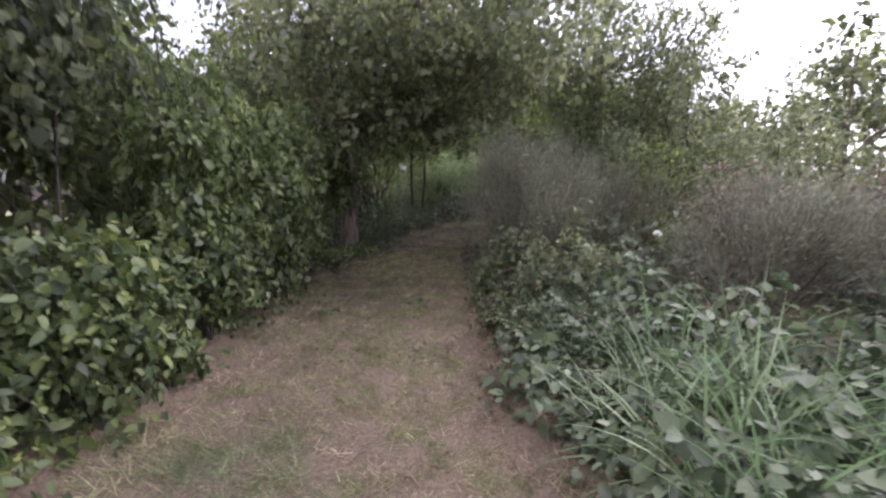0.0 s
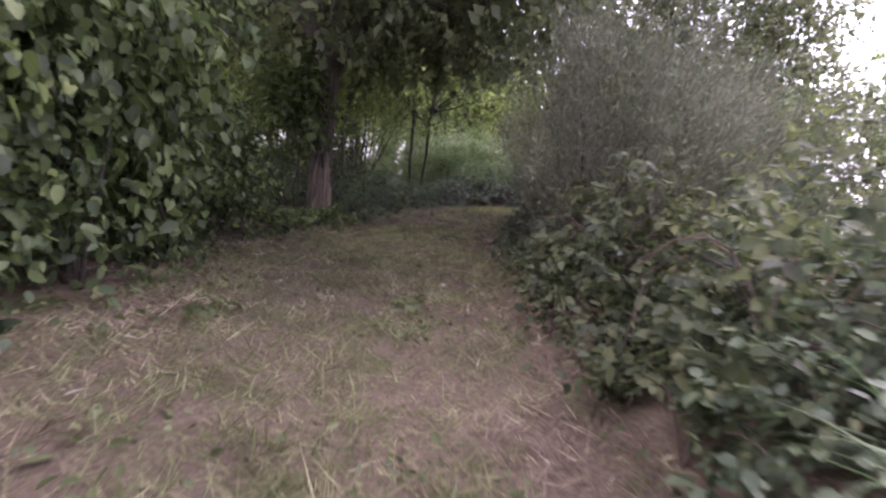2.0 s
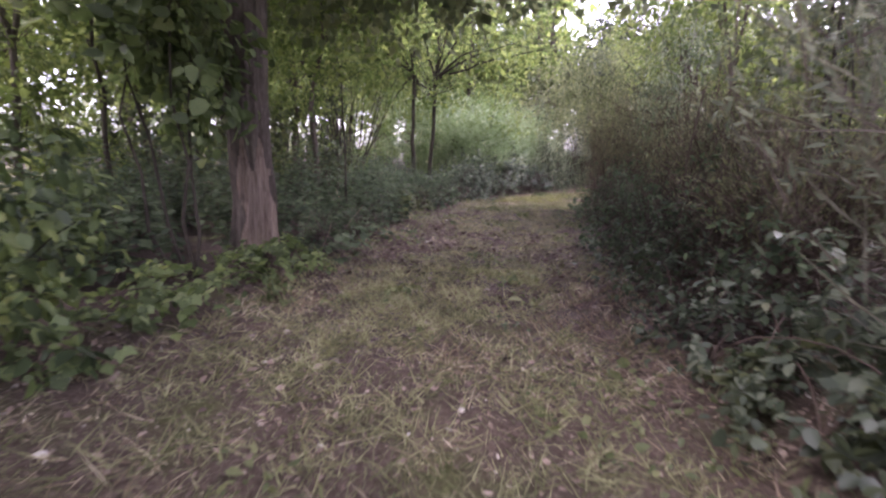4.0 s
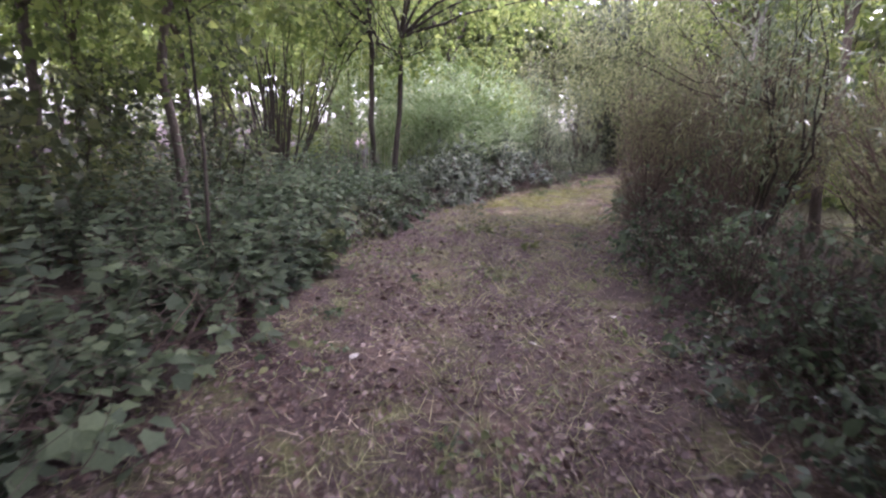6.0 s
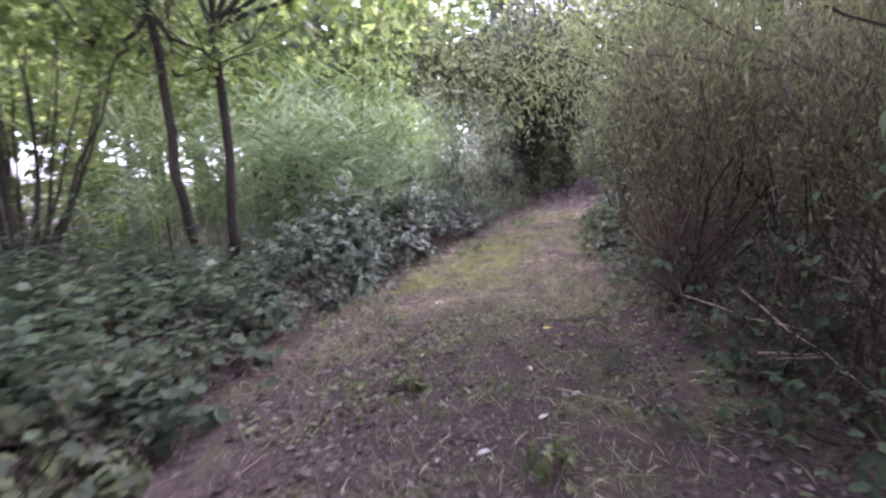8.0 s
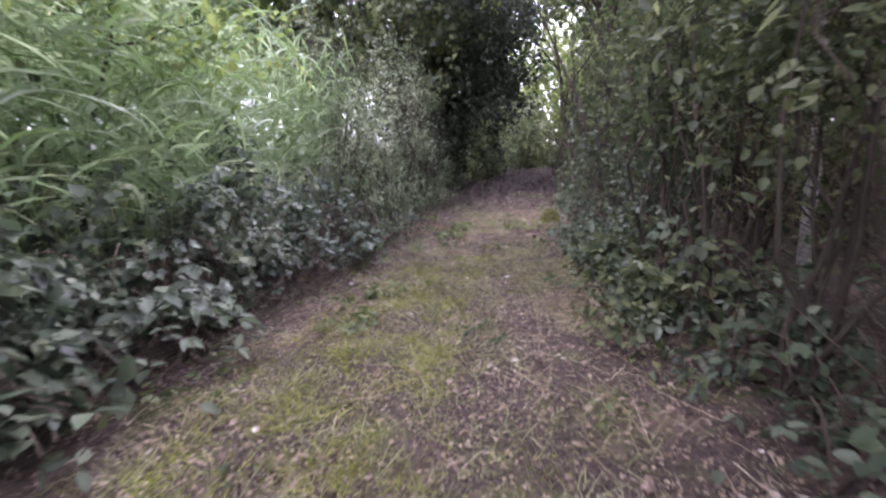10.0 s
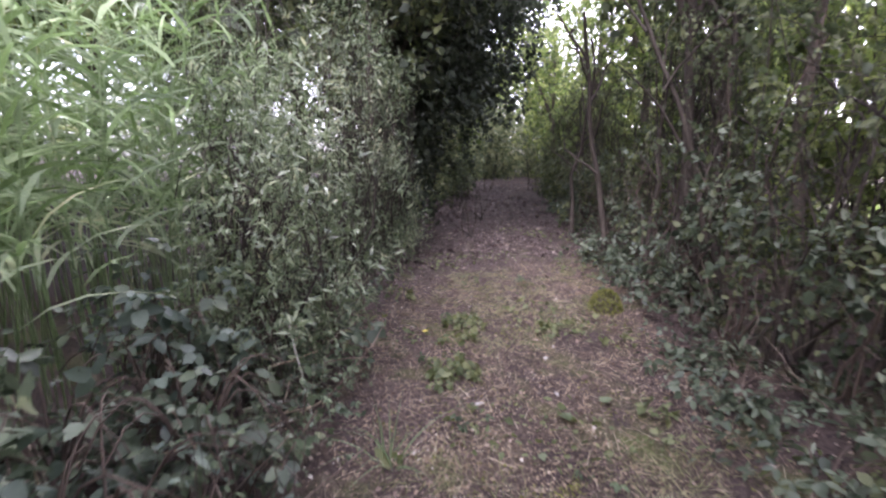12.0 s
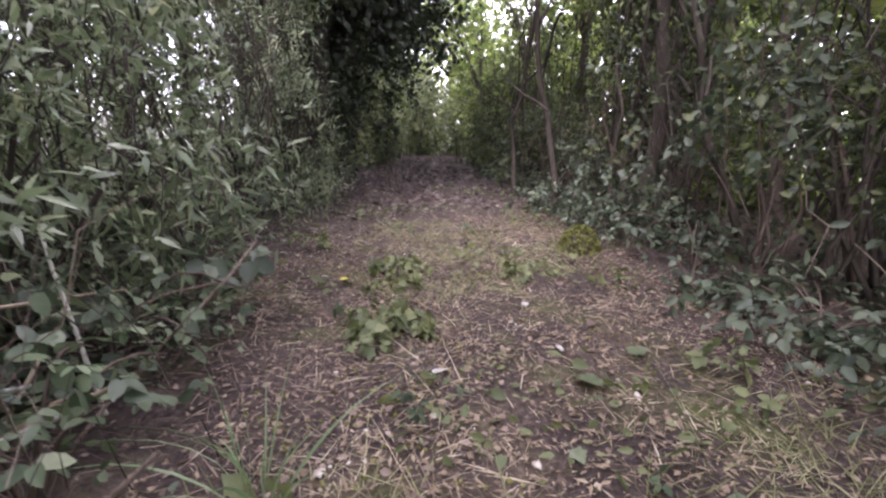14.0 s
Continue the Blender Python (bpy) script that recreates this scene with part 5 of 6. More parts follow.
# dark evergreens beside the way
# Lobes reaching high over the path are added out of view, for shade.
tree("dark_evergreen", 6.55, 28.4, 0.16, 1.6, 7, [(0, 0, 1.2, 1.5, 1.5, 1.2), (0.2, -0.2, 2.4, 1.6, 1.6, 1.2), (0.3, 0.2, 3.6, 1.6, 1.6, 1.2), (-0.6, 0.4, 4.8, 1.5, 1.5, 1.2), (0.9, 0.3, 4.4, 1.4, 1.3, 1.0), (0.2, 0.0, 5.8, 1.4, 1.4, 1.0), (1.3, -0.2, 3.6, 1.1, 1.2, 0.8), (1.2, 0.2, 5.2, 1.3, 1.3, 1.0), (0.4, 0.0, 7.0, 1.2, 1.2, 0.9), (2.4, 0.3, 4.7, 1.3, 1.5, 0.8), (3.4, 0.8, 5.2, 1.2, 1.4, 0.8), (0.4, -2.2, 4.4, 1.2, 1.1, 0.6), (-0.6, -3.2, 4.6, 1.2, 1.2, 0.6), (2.3, 0.4, 2.8, 1.1, 1.1, 0.7), (2.5, 0.5, 3.7, 1.2, 1.2, 0.8), (1.6, -1.4, 5.9, 1.2, 1.2, 0.5), (2.6, -2.2, 6.3, 1.2, 1.2, 0.5)], 37000, 0.115, SIMPLE, M_DARK, "dense dark evergreen overhanging the path", gap=-0.6, twigs=120)
tree("dark_evergreen", 7.7, 31.2, 0.15, 1.6, 6, [(0, 0, 1.2, 1.4, 1.4, 1.2), (0.2, 0.0, 2.6, 1.5, 1.5, 1.2), (0.5, 0.2, 4.2, 1.5, 1.5, 1.2), (0.2, 0.0, 5.6, 1.3, 1.3, 1.0), (1.3, 0.0, 4.4, 1.2, 1.2, 0.9), (2.9, -1.0, 5.8, 1.2, 1.2, 0.5)], 15000, 0.13, SIMPLE, M_DARK, "dense dark evergreen overhanging the path", gap=-0.6, twigs=60)

tree("dark_evergreen", 10.7, 33.5, 0.15, 1.6, 6, [(0, 0, 1.0, 1.6, 1.5, 1.2), (0.2, 0.0, 2.4, 1.7, 1.5, 1.2), (0.3, 0.2, 4.0, 1.6, 1.5, 1.2), (0.2, 0.0, 5.4, 1.4, 1.3, 1.0)], 9000, 0.17, SIMPLE, M_DARK, "dense dark evergreen overhanging the path", gap=-0.6, twigs=60)

# ---- third stretch: thicket on the other side ----
for i, y in enumerate(np.arange(18.4, 31, 0.75)):
    x = float(xr(y)) + 0.5 + 0.14 * math.sin(i * 2.7)
    bramble("bramble", x, y, 0.58 + 0.14 * math.sin(i * 2.9), 0.42 + 0.24 * math.sin(i * 1.3), 380, 0.062 + 0.014 * math.sin(i * 1.1), M_BRAMBLE, "bramble with matt green leaves under the thicket", "thicket-foot brambles", OVAL, 7)
    if i < 12:
        shrub("scrambling_bramble", x + 0.55, y + 0.3, 0.55, 1.35 + 0.45 * math.sin(i * 2.2), 1100, 0.056, OVAL, M_BRAMBLE, "bramble scrambling up into the thicket", "bramble", "scrambling brambles", stems=6, gap=-0.05, twigs=50, stem_material=M_CANE)
for i, y in enumerate(np.arange(18.8, 34, 1.25)):
    x = float(xr(y)) + 1.15 + 0.35 * math.sin(i * 1.9)
    shrub("thicket_shrub", x, y, 1.05, (3.6 if y > 24.5 else 3.25) + 0.5 * math.sin(i * 2.1), 3700, 0.048, OVAL, M_THICKET, "tall open thicket shrub with many bare stems", "shrub", "thicket shrubs", stems=10, low=0.18, gap=-0.05, twigs=130)
for x, y, r, h in [(3.55, 17.9, 0.7, 2.5), (3.95, 18.6, 0.7, 2.7), (4.45, 19.3, 0.7, 2.6)]:
    shrub("overhanging_shrub", x, y, r, h, 2600, 0.052, OVAL, M_THICKET, "dark shrub hanging over brambles at the path's edge", "shrub", "thicket overhang", stems=7, low=0.5, gap=-0.3, twigs=90)
for i, y in enumerate(np.arange(19.5, 36, 2.3)):
    x = float(xr(y)) + 3.2 + 0.5 * math.sin(i * 2.9)
    shrub("thicket_shrub", x, y, 1.7, 3.7 + 0.5 * math.sin(i * 1.7), 5000, 0.085, SIMPLE, (M_THICKET, M_LIGHT)[i % 2], ("tall dark leafy shrub deep in the thicket", "tall yellow-green shrub deep in the thicket")[i % 2], "shrub", "deep thicket shrubs", stems=8, low=0.1, gap=-0.15, twigs=80)
for x, y, h, r in [(9.4, 20.6, 4.2, 1.9), (10.8, 22.8, 4.6, 2.0), (12.2, 25.2, 4.6, 2.0), (8.2, 18.6, 4.0, 1.8), (13.6, 27.8, 4.6, 2.0), (15.4, 30.6, 4.4, 2.0), (10.6, 18.4, 4.4, 2.0), (17.4, 33.4, 4.4, 2.0), (12.8, 21.4, 5.0, 2.2), (15.0, 25.6, 5.0, 2.2)]:
    shrub("light_shrub", x, y, r, h, 3400, 0.20, SIMPLE, M_LIGHT, "tall yellow-green leafy shrub closing the thicket", "shrub", "shrubs behind the thicket", stems=5, low=0.04, gap=-0.5, twigs=30, reach=0.35)
tree("thicket_tree", 7.3, 23.0, 0.07, 2.6, 5, [(-0.6, 0.0, 3.9, 1.3, 1.3, 0.7), (0.8, 0.6, 4.4, 1.4, 1.4, 0.9), (0.2, -0.8, 4.8, 1.3, 1.3, 0.8), (-1.2, 0.9, 4.6, 1.2, 1.2, 0.7)], 4400, 0.085, SIMPLE, M_LIGHT, "upright tree in the thicket with a thin light crown", lean=(0.15, 0.1), gap=0.0, bark=M_STEM)

for x, y, lx in [(6.0, 18.6, -1.3), (7.1, 20.4, -1.2), (8.4, 22.2, -1.2)]:
    tree("thicket_tree", x, y, 0.075, 2.6, 5, [(lx, 0.2, 3.9, 1.2, 1.2, 0.7), (lx * 1.7, 0.3, 4.3, 1.1, 1.2, 0.6), (0.0, 0.1, 4.5, 1.3, 1.3, 0.9), (lx * 0.7, -0.4, 5.1, 1.2, 1.2, 0.7)], 4400, 0.085, SIMPLE, M_LIGHT, "light-crowned thicket tree leaning over the path", group="thicket trees", lean=(0.12 * lx, 0.1), gap=0.0, twigs=110)

for x, y, r, h, n in [(3.72, 18.75, 0.42, 0.55, 420), (4.02, 19.25, 0.46, 0.6, 460), (4.42, 19.75, 0.42, 0.5, 400), (4.05, 18.7, 0.5, 0.8, 460), (4.9, 20.3, 0.4, 0.45, 340)]:
    bramble("bramble", x, y, r, h, n, 0.06, M_THICKET, "dark bramble spilling from the thicket onto the path", "spilling brambles", BROAD, 8, on_way=True)

# dark leaning stems between the thicket shrubs
for x, y, h, dx, dy, r in [(6.6, 21.9, 3.0, -0.7, 0.9, 0.030), (7.2, 22.6, 3.4, 0.5, 0.3, 0.045), (7.5, 23.4, 3.2, 1.2, 0.6, 0.026), (6.2, 20.9, 3.2, 0.6, 0.5, 0.032), (8.0, 24.4, 3.4, -0.2, 0.5, 0.05), (6.9, 21.4, 2.6, 1.5, 0.4, 0.022), (8.6, 25.6, 3.4, 0.4, 0.2, 0.04)]:
    ls = thing("leaning_stem", x, y, "dark bare stem leaning between thicket shrubs", "trunk", "leaning stems")
    top = np.array((x + dx, y + dy, ls.location.z + h))
    stem("stem", bent((x, y, ls.location.z - 0.03), top, 9, 0.05), r, r * 0.45, M_STEM, ls, 7)
    for k in range(4):
        q = np.array((x, y, ls.location.z)) + (top - np.array((x, y, ls.location.z))) * (0.35 + 0.15 * k)
        stem("branch", bent(q, q + np.array((0.6 * math.cos(k * 2.4 + x), 0.6 * math.sin(k * 2.4 + x), 0.5 + 0.1 * k)), 6, 0.07), r * 0.45, r * 0.12, M_STEM, ls, 5)

# hanging dead vines before the thicket
for x, y, h, dx, dy in [(6.1, 21.3, 2.2, 0.35, 0.25), (5.6, 20.4, 2.0, -0.2, 0.3), (6.4, 21.8, 2.4, 0.1, -0.2), (5.2, 19.8, 2.3, 0.3, 0.1), (6.9, 22.2, 2.3, 0.2, 0.3)]:
    v = thing("dead_vine", x, y, "bare pale vine stem climbing into the thicket", "vine", "vines")
    stem("stem", bent((x, y, v.location.z - 0.02), (x + dx, y + dy, v.location.z + h), 9, 0.07), 0.011, 0.007, M_CANE, v, 6)

for i, (x, y, r, h) in enumerate([(7.1, 26.6, 0.7, 0.9), (8.5, 28.2, 0.7, 0.9), (9.0, 29.6, 0.9, 1.2), (10.6, 31.4, 0.9, 1.2), (9.9, 26.2, 0.8, 1.3), (11.6, 28.2, 0.9, 1.4), (13.2, 30.2, 1.0, 1.4), (14.8, 32.0, 1.0, 1.6), (12.3, 33.0, 0.9, 1.4), (13.2, 31.2, 0.9, 2.1), (14.2, 32.8, 0.9, 2.2), (12.4, 29.4, 0.8, 1.9), (10.2, 31.9, 0.8, 1.8), (11.3, 33.4, 0.8, 1.8)]):
    shrub("dark_shrub", x, y, r, h, 1800, 0.08, OVAL, M_OAK, "low dark shrub crowding the shaded path", "shrub", "tunnel shrubs", stems=5, low=0.02, gap=-0.3, twigs=40)

# mossy yellow-green stump on the path's edge
ms = thing("mossy_stump", 6.2, 22.92, "small stump covered in bright yellow-green moss", "stump")
o = ball(1500)
o[:, 2] = np.abs(o[:, 2])
P = np.array((6.2, 22.92, ms.location.z)) + o * np.array((0.15, 0.15, 0.20))
V, F = leaves(P, o + rng.normal(0, 0.6, o.shape), o, 0.022 * rng.uniform(0.6, 1.4, 1500), SIMPLE)
part("moss", mesh_of("moss", V, F, M_DULL_MOSS), ms, "yellow-green moss")
stem("wood", np.array([(6.2, 22.92, ms.location.z - 0.02), (6.2, 22.92, ms.location.z + 0.08), (6.2, 22.92, ms.location.z + 0.16)]), 0.11, 0.08, M_BARK, ms, 10)

# ---- the far end of the way and the surroundings ----
for i, y in enumerate(np.arange(30, 46, 1.9)):
    x = float(xl(y)) - 1.6 + 0.4 * math.sin(i * 2.2)
    shrub("light_shrub", x, y, 1.5, 3.0 + 0.5 * math.sin(i * 1.3), 3000, 0.12, SIMPLE, M_GREY_GREEN, "light green shrub at the far end of the path", "shrub", "far path shrubs", stems=4, low=0.05, gap=-0.25, twigs=20)
for i, y in enumerate(np.arange(34, 48, 2.1)):
    x = float(xr(y)) + 1.5 + 0.4 * math.sin(i * 2.2)
    shrub("light_shrub", x, y, 1.5, 2.9 + 0.5 * math.sin(i * 1.3), 2600, 0.12, SIMPLE, M_GREY_GREEN, "light green shrub at the far end of the path", "shrub", "far path shrubs", stems=4, low=0.05, gap=-0.25, twigs=20)

for x, y, h in [(20.4, 38.2, 4.6), (17.2, 40.4, 4.4), (20.8, 40.6, 5.0), (16.4, 38.2, 3.6), (19.6, 42.4, 6.0), (22.4, 39.6, 5.0), (18.4, 41.2, 5.0), (21.0, 44.0, 6.0), (23.6, 43.0, 6.0)]:
    shrub("light_shrub", x, y, 1.9, h, 2500, 0.225, SIMPLE, M_GREY_GREEN, "light green shrub closing the far end of the path", "shrub", "far path shrubs", stems=4, low=0.03, gap=-0.4, twigs=20, reach=0.35)
for x, y, lx in [(11.4, 26.2, -0.6), (12.6, 28.6, -0.6), (10.4, 24.4, -0.5)]:
    tree("thicket_tree", x, y, 0.10, 2.6, 5, [(lx, 0.6, 4.4, 1.5, 1.4, 0.8), (0.5, 0.2, 4.6, 1.5, 1.5, 1.0), (lx * 0.5, -0.6, 5.2, 1.4, 1.4, 0.8), (0.2, 0.9, 3.6, 1.2, 1.2, 0.8), (0.3, 0.2, 6.3, 1.6, 1.6, 1.0)], 5500, 0.12, SIMPLE, M_LIGHT, "light-crowned tree deep in the thicket", lean=(0.1 * lx, 0.1), gap=0.0)

for x, y, lx in [(13.0, 38.0, 2.2), (18.6, 36.6, -2.0), (10.2, 33.2, 2.0), (15.6, 33.0, -2.0)]:
    tree("arching_tree", x, y, 0.10, 2.4, 5, [(lx, 0.4, 4.6, 1.8, 1.8, 1.2), (lx * 0.4, -0.4, 5.6, 1.9, 1.9, 1.2), (-0.3, 0.2, 4.0, 1.6, 1.6, 1.3), (0.2, 0.2, 2.4, 1.4, 1.4, 1.2)], 6000, 0.15, SIMPLE, M_LIGHT, "light green tree arching over the far path", group="arching trees", lean=(0.1 * lx, 0.1), gap=-0.3)
for x, y, lx in [(5.4, 26.9, 0.9), (9.3, 23.6, -0.6)]:
    tree("arching_tree", x, y, 0.08, 2.4, 5, [(lx, 0.6, 4.2, 1.4, 1.4, 0.8), (lx * 1.5, 0.9, 4.9, 1.3, 1.4, 0.7), (0.0, -0.2, 4.4, 1.4, 1.4, 1.0), (0.1, 0.2, 3.0, 1.1, 1.1, 0.8)], 7500, 0.12, SIMPLE, M_OAK, "dark green tree arching over the path", group="arching trees", lean=(0.1 * lx, 0.1), gap=-0.3)

A1 = tree("broadleaf_tree", -14, 30, 0.16, 2.4, 6, [(0, 0, 4.6, 2.2, 2.2, 1.6), (1.3, 0.6, 3.6, 1.6, 1.6, 1.1), (-1.3, -0.5, 3.8, 1.7, 1.7, 1.2), (0.2, 0.2, 6.3, 1.7, 1.7, 1.3), (0.3, -1.3, 4.2, 1.5, 1.5, 1.1)], 2500, 0.265, SIMPLE, M_LIGHT, "broad light green tree beyond the path", group="trees beyond", cut=False, twigs=60)
A2 = tree("broadleaf_tree", 12, 14, 0.15, 2.0, 6, [(0, 0, 4.0, 2.0, 2.0, 1.5), (1.2, -0.8, 3.2, 1.6, 1.6, 1.2), (-1.3, 0.7, 3.2, 1.6, 1.6, 1.1), (0.0, 0.3, 5.4, 1.5, 1.5, 1.2)], 2100, 0.235, SIMPLE, M_OAK, "dark green broadleaf tree beyond the path", group="trees beyond", cut=False, twigs=60)


def plant(src, x, y, s=1.0):
    ob = copy_thing(src, Matrix.Translation((x, y, float(height(x, y)))) @ Matrix.Rotation(rng.uniform(0, 6.28), 4, "Z"))
    ob.scale = (s, s, s * rng.uniform(0.9, 1.15))
    return ob


for x, y, s in [(4.4, 30.4, 1.3), (6.0, 33.5, 1.4), (-5.5, 27, 0.9), (-1.5, 28.5, 0.9), (-10, 25, 0.9), (-9.5, 31, 1.1), (1.5, 34, 1.1), (-14, 20, 1.0), (-16, 13, 1.2), (-11, 7, 1.0), (26, 31, 1.5), (18, 46, 1.1), (10, 40, 1.1), (-4, 31, 1.3), (-8, 28, 1.2), (-12.5, 28, 1.3), (-3, 37, 1.5), (4, 38, 1.4), (-18, 23, 1.4), (-16, 17, 1.2), (-13, 12, 1.1), (-3.4, 26.0, 0.85), (-7.2, 25.4, 0.9), (0.6, 30.2, 1.0), (-10.6, 21.4, 1.0), (-11.6, 17.4, 1.0), (-9.6, 14.4, 0.9), (-6.0, 33.5, 1.5), (-1.0, 33.0, 1.4), (0.5, 28.5, 1.35), (-3.6, 29.0, 1.4)]:
    plant(A1, x, y, s)
# Those at y -4 and -7 are unseen, added to close off skylight.
for x, y, s in [(9, 17.5, 1.0), (18, 31, 1.0), (8.5, 20.0, 0.9), (-6, 4, 1.0), (-6.5, 0, 1.0), (-6, -4, 1.1), (-1, -7, 1.1), (4, -7, 1.0), (-8, 7, 1.1), (3.5, 28.6, 0.9), (4.6, 32, 1.0)]:
    plant(A2, x, y, s)

# far woods all round
rr = rng.uniform(45, 90, 14000)
aa = rng.uniform(0, 2 * np.pi, 14000)
P = np.stack([2 + rr * np.cos(aa), 15 + rr * np.sin(aa), 0.3 + (4.5 + 2.5 * np.sin(aa * 9) + 1.6 * np.sin(aa * 23)) * rng.random(14000) ** 0.8], 1)
V, F = leaves(P, ball(14000), ball(14000) + np.array((0, 0, 0.6)), rng.uniform(0.6, 1.6, 14000), SIMPLE)
tagged(part("far_woods", mesh_of("far_woods", V, F, M_OAK)), "distant band of green woodland", "woods", kind="stuff")


# ---- ground cover ----
def cover_points(n, y0, y1, edge=0.25):
    y = rng.uniform(y0, y1, n)
    w = xr(y) - xl(y) + 2 * edge
    x = xl(y) - edge + w * rng.random(n)
    return np.stack([x, y, height(x, y)], 1)


def strewn(P, size, shape, tilt=0.35):
    n = len(P)
    a = rng.uniform(0, 2 * np.pi, n)
    D = np.stack([np.cos(a), np.sin(a), rng.normal(0, tilt * 0.4, n)], 1)
    N = np.array((0, 0, 1.0)) + rng.normal(0, tilt, (n, 3))
    return leaves(P + np.array((0, 0, 0.008)), D, N, size, shape)


def across(P):
    """0 at one edge of the way, 1 at the other."""
    return (P[:, 0] - xl(P[:, 1])) / (xr(P[:, 1]) - xl(P[:, 1]))


def drift(P, scale, seed):
    return np.array([noise.noise(Vector((a * scale, b * scale, seed))) for a, b in P[:, :2]])


def grass_cover(name, P, length, material, label, flat=1.0, width=0.0030):
    n = len(P)
    a = rng.uniform(0, 2 * np.pi, n)
    D = unit(np.stack([np.cos(a), np.sin(a), rng.uniform(0.1, 1.3, n) / flat], 1))
    tall = length * rng.lognormal(-0.1, 0.4, n) * np.clip(0.85 + 1.5 * drift(P, 7.0, 4.4) + 0.9 * drift(P, 2.2, 8.8), 0.35, 1.35)
    V, F = blades(P, D, tall, rng.uniform(0.0, 0.3, n), width * rng.uniform(0.6, 1.5, n), 2 if length < 0.15 else 3)
    tagged(part(name, mesh_of(name, V, F, material)), label, "grass", kind="stuff")


P = cover_points(76000, -1, 11, 0.2)
P = P[drift(P, 5.5, 3.3) + 0.5 * drift(P, 13.0, 1.3) + rng.normal(0, 0.18, len(P)) > -0.26]
u, g = across(P), drift(P, 0.9, 2.0) + 0.6 * drift(P, 3.1, 5.0)
green = (g - 2.2 * (u - 0.42) ** 2 + 0.75 * (P[:, 1] < 3.1) * (u < 0.42) + 0.34 + 0.2 * ((P[:, 1] > 3.5) & (P[:, 1] < 9)) + rng.normal(0, 0.2, len(P))) > -0.1
russet = ~green & (rng.random(len(P)) < np.clip(0.10 + 2.4 * (u - 0.62), 0.10, 0.65))
grass_cover("mown_turf", P[~green & ~russet], 0.075, M_TURF, "short dry mown turf bleached to straw", 0.95, 0.0056)
grass_cover("green_turf", P[green], 0.095, M_GREEN_TURF, "short green turf along the middle of the path", 0.85, 0.0054)
grass_cover("russet_turf", P[russet], 0.085, M_RUSSET, "reddish dead grass along the path's edge", 0.95, 0.0056)
P = cover_points(30000, 1.0, 3.6, 0.0)
P = P[((P[:, 0] + 1.25) / 0.6) ** 2 + ((P[:, 1] - 2.25) / 0.75) ** 2 + 0.9 * drift(P, 2.6, 4.0) + rng.normal(0, 0.25, len(P)) < 0.8][:4200]
grass_cover("fresh_grass", P, 0.085, M_GRASS, "patch of fresh green grass below the hedge", 0.9, 0.003)
P = np.concatenate([cover_points(46000, 9.0, 24.8, 0.2), cover_points(14000, 16.5, 24.2, 0.2)])
u, g = across(P), drift(P, 0.8, 9.0) + 0.7 * drift(P, 2.7, 1.0)
lit = np.exp(-((P[:, 1] - 18.9) / 1.9) ** 2)
green = (g - 1.6 * (u - 0.5) ** 2 + 0.38 * lit - 0.45 * np.clip((P[:, 1] - 20.8) / 1.2, 0, 1) + 0.12 * (P[:, 1] < 17.4) + rng.normal(0, 0.2, len(P))) > -0.24
russet = ~green & (rng.random(len(P)) < (0.35 + 1.6 * np.maximum(np.abs(u - 0.5) - 0.25, 0)) * (1 - lit))
bare_edge = (np.abs(u - 0.5) > 0.27) & (rng.random(len(P)) < 0.75) & (P[:, 1] < 19)
darker = (P[:, 1] > 9.5) & (P[:, 1] < 17.4 + 0.8 * g)
bare_edge |= (P[:, 1] > 20.6) & (rng.random(len(P)) < 0.55)
bare_edge |= darker & (rng.random(len(P)) < 0.62) & ~green
grass_cover("thin_turf", P[~green & ~russet & ~bare_edge], 0.085, M_TURF, "thin dry turf between leaf litter", 1.5, 0.0032)
grass_cover("thin_green_turf", P[green], 0.10, M_GREEN_TURF, "thin green turf between leaf litter", 0.8, 0.0038)
grass_cover("thin_russet_turf", P[russet & ~bare_edge], 0.095, M_RUSSET, "thin reddish dead grass between leaf litter", 1.3, 0.0032)
P = cover_points(26000, 18.2, 21.4, 0.1)
P = P[(across(P) < 0.55) & (across(P) > 0.0) & (drift(P, 1.6, 3.0) + 0.5 * drift(P, 4.5, 8.0) + rng.normal(0, 0.12, len(P)) > -0.1)]
grass_cover("moss_cushion", P, 0.055, M_MOSS, "patch of yellow-green moss on the path", 0.9, 0.0052)
# dead stalks standing along both edges
P = np.concatenate([cover_points(26000, 0, 27, 0.75)])
d = outside(P[:, 0], P[:, 1])
P = P[(d > -0.22) & (rng.random(len(P)) < 0.6)]
grass_cover("edge_stalks", P, 0.135, M_RUSSET, "dead brown stalks and grass along the path's edges", 0.9, 0.0018)
P = cover_points(54000, 6, 26.5, 0.9)
P = P[drift(P, 1.3, 6.0) + 0.4 * drift(P, 4.0, 2.0) + rng.normal(0, 0.25, len(P)) > -0.25]
# Darker litter at y 9 to 17.6; past y 24 it stands in for shade.
darker = ((P[:, 1] > 9.0) & (P[:, 1] < 17.6)) | (P[:, 1] > 24.2 + rng.normal(0, 0.5, len(P)))
W = P[darker]
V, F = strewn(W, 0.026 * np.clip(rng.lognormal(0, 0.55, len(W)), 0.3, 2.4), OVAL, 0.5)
tagged(part("dark_litter", mesh_of("dark_litter", V, F, M_DARK_LITTER)), "dark purplish-brown leaf litter with pale bits under the trees", "litter", kind="stuff")
P = P[~darker]
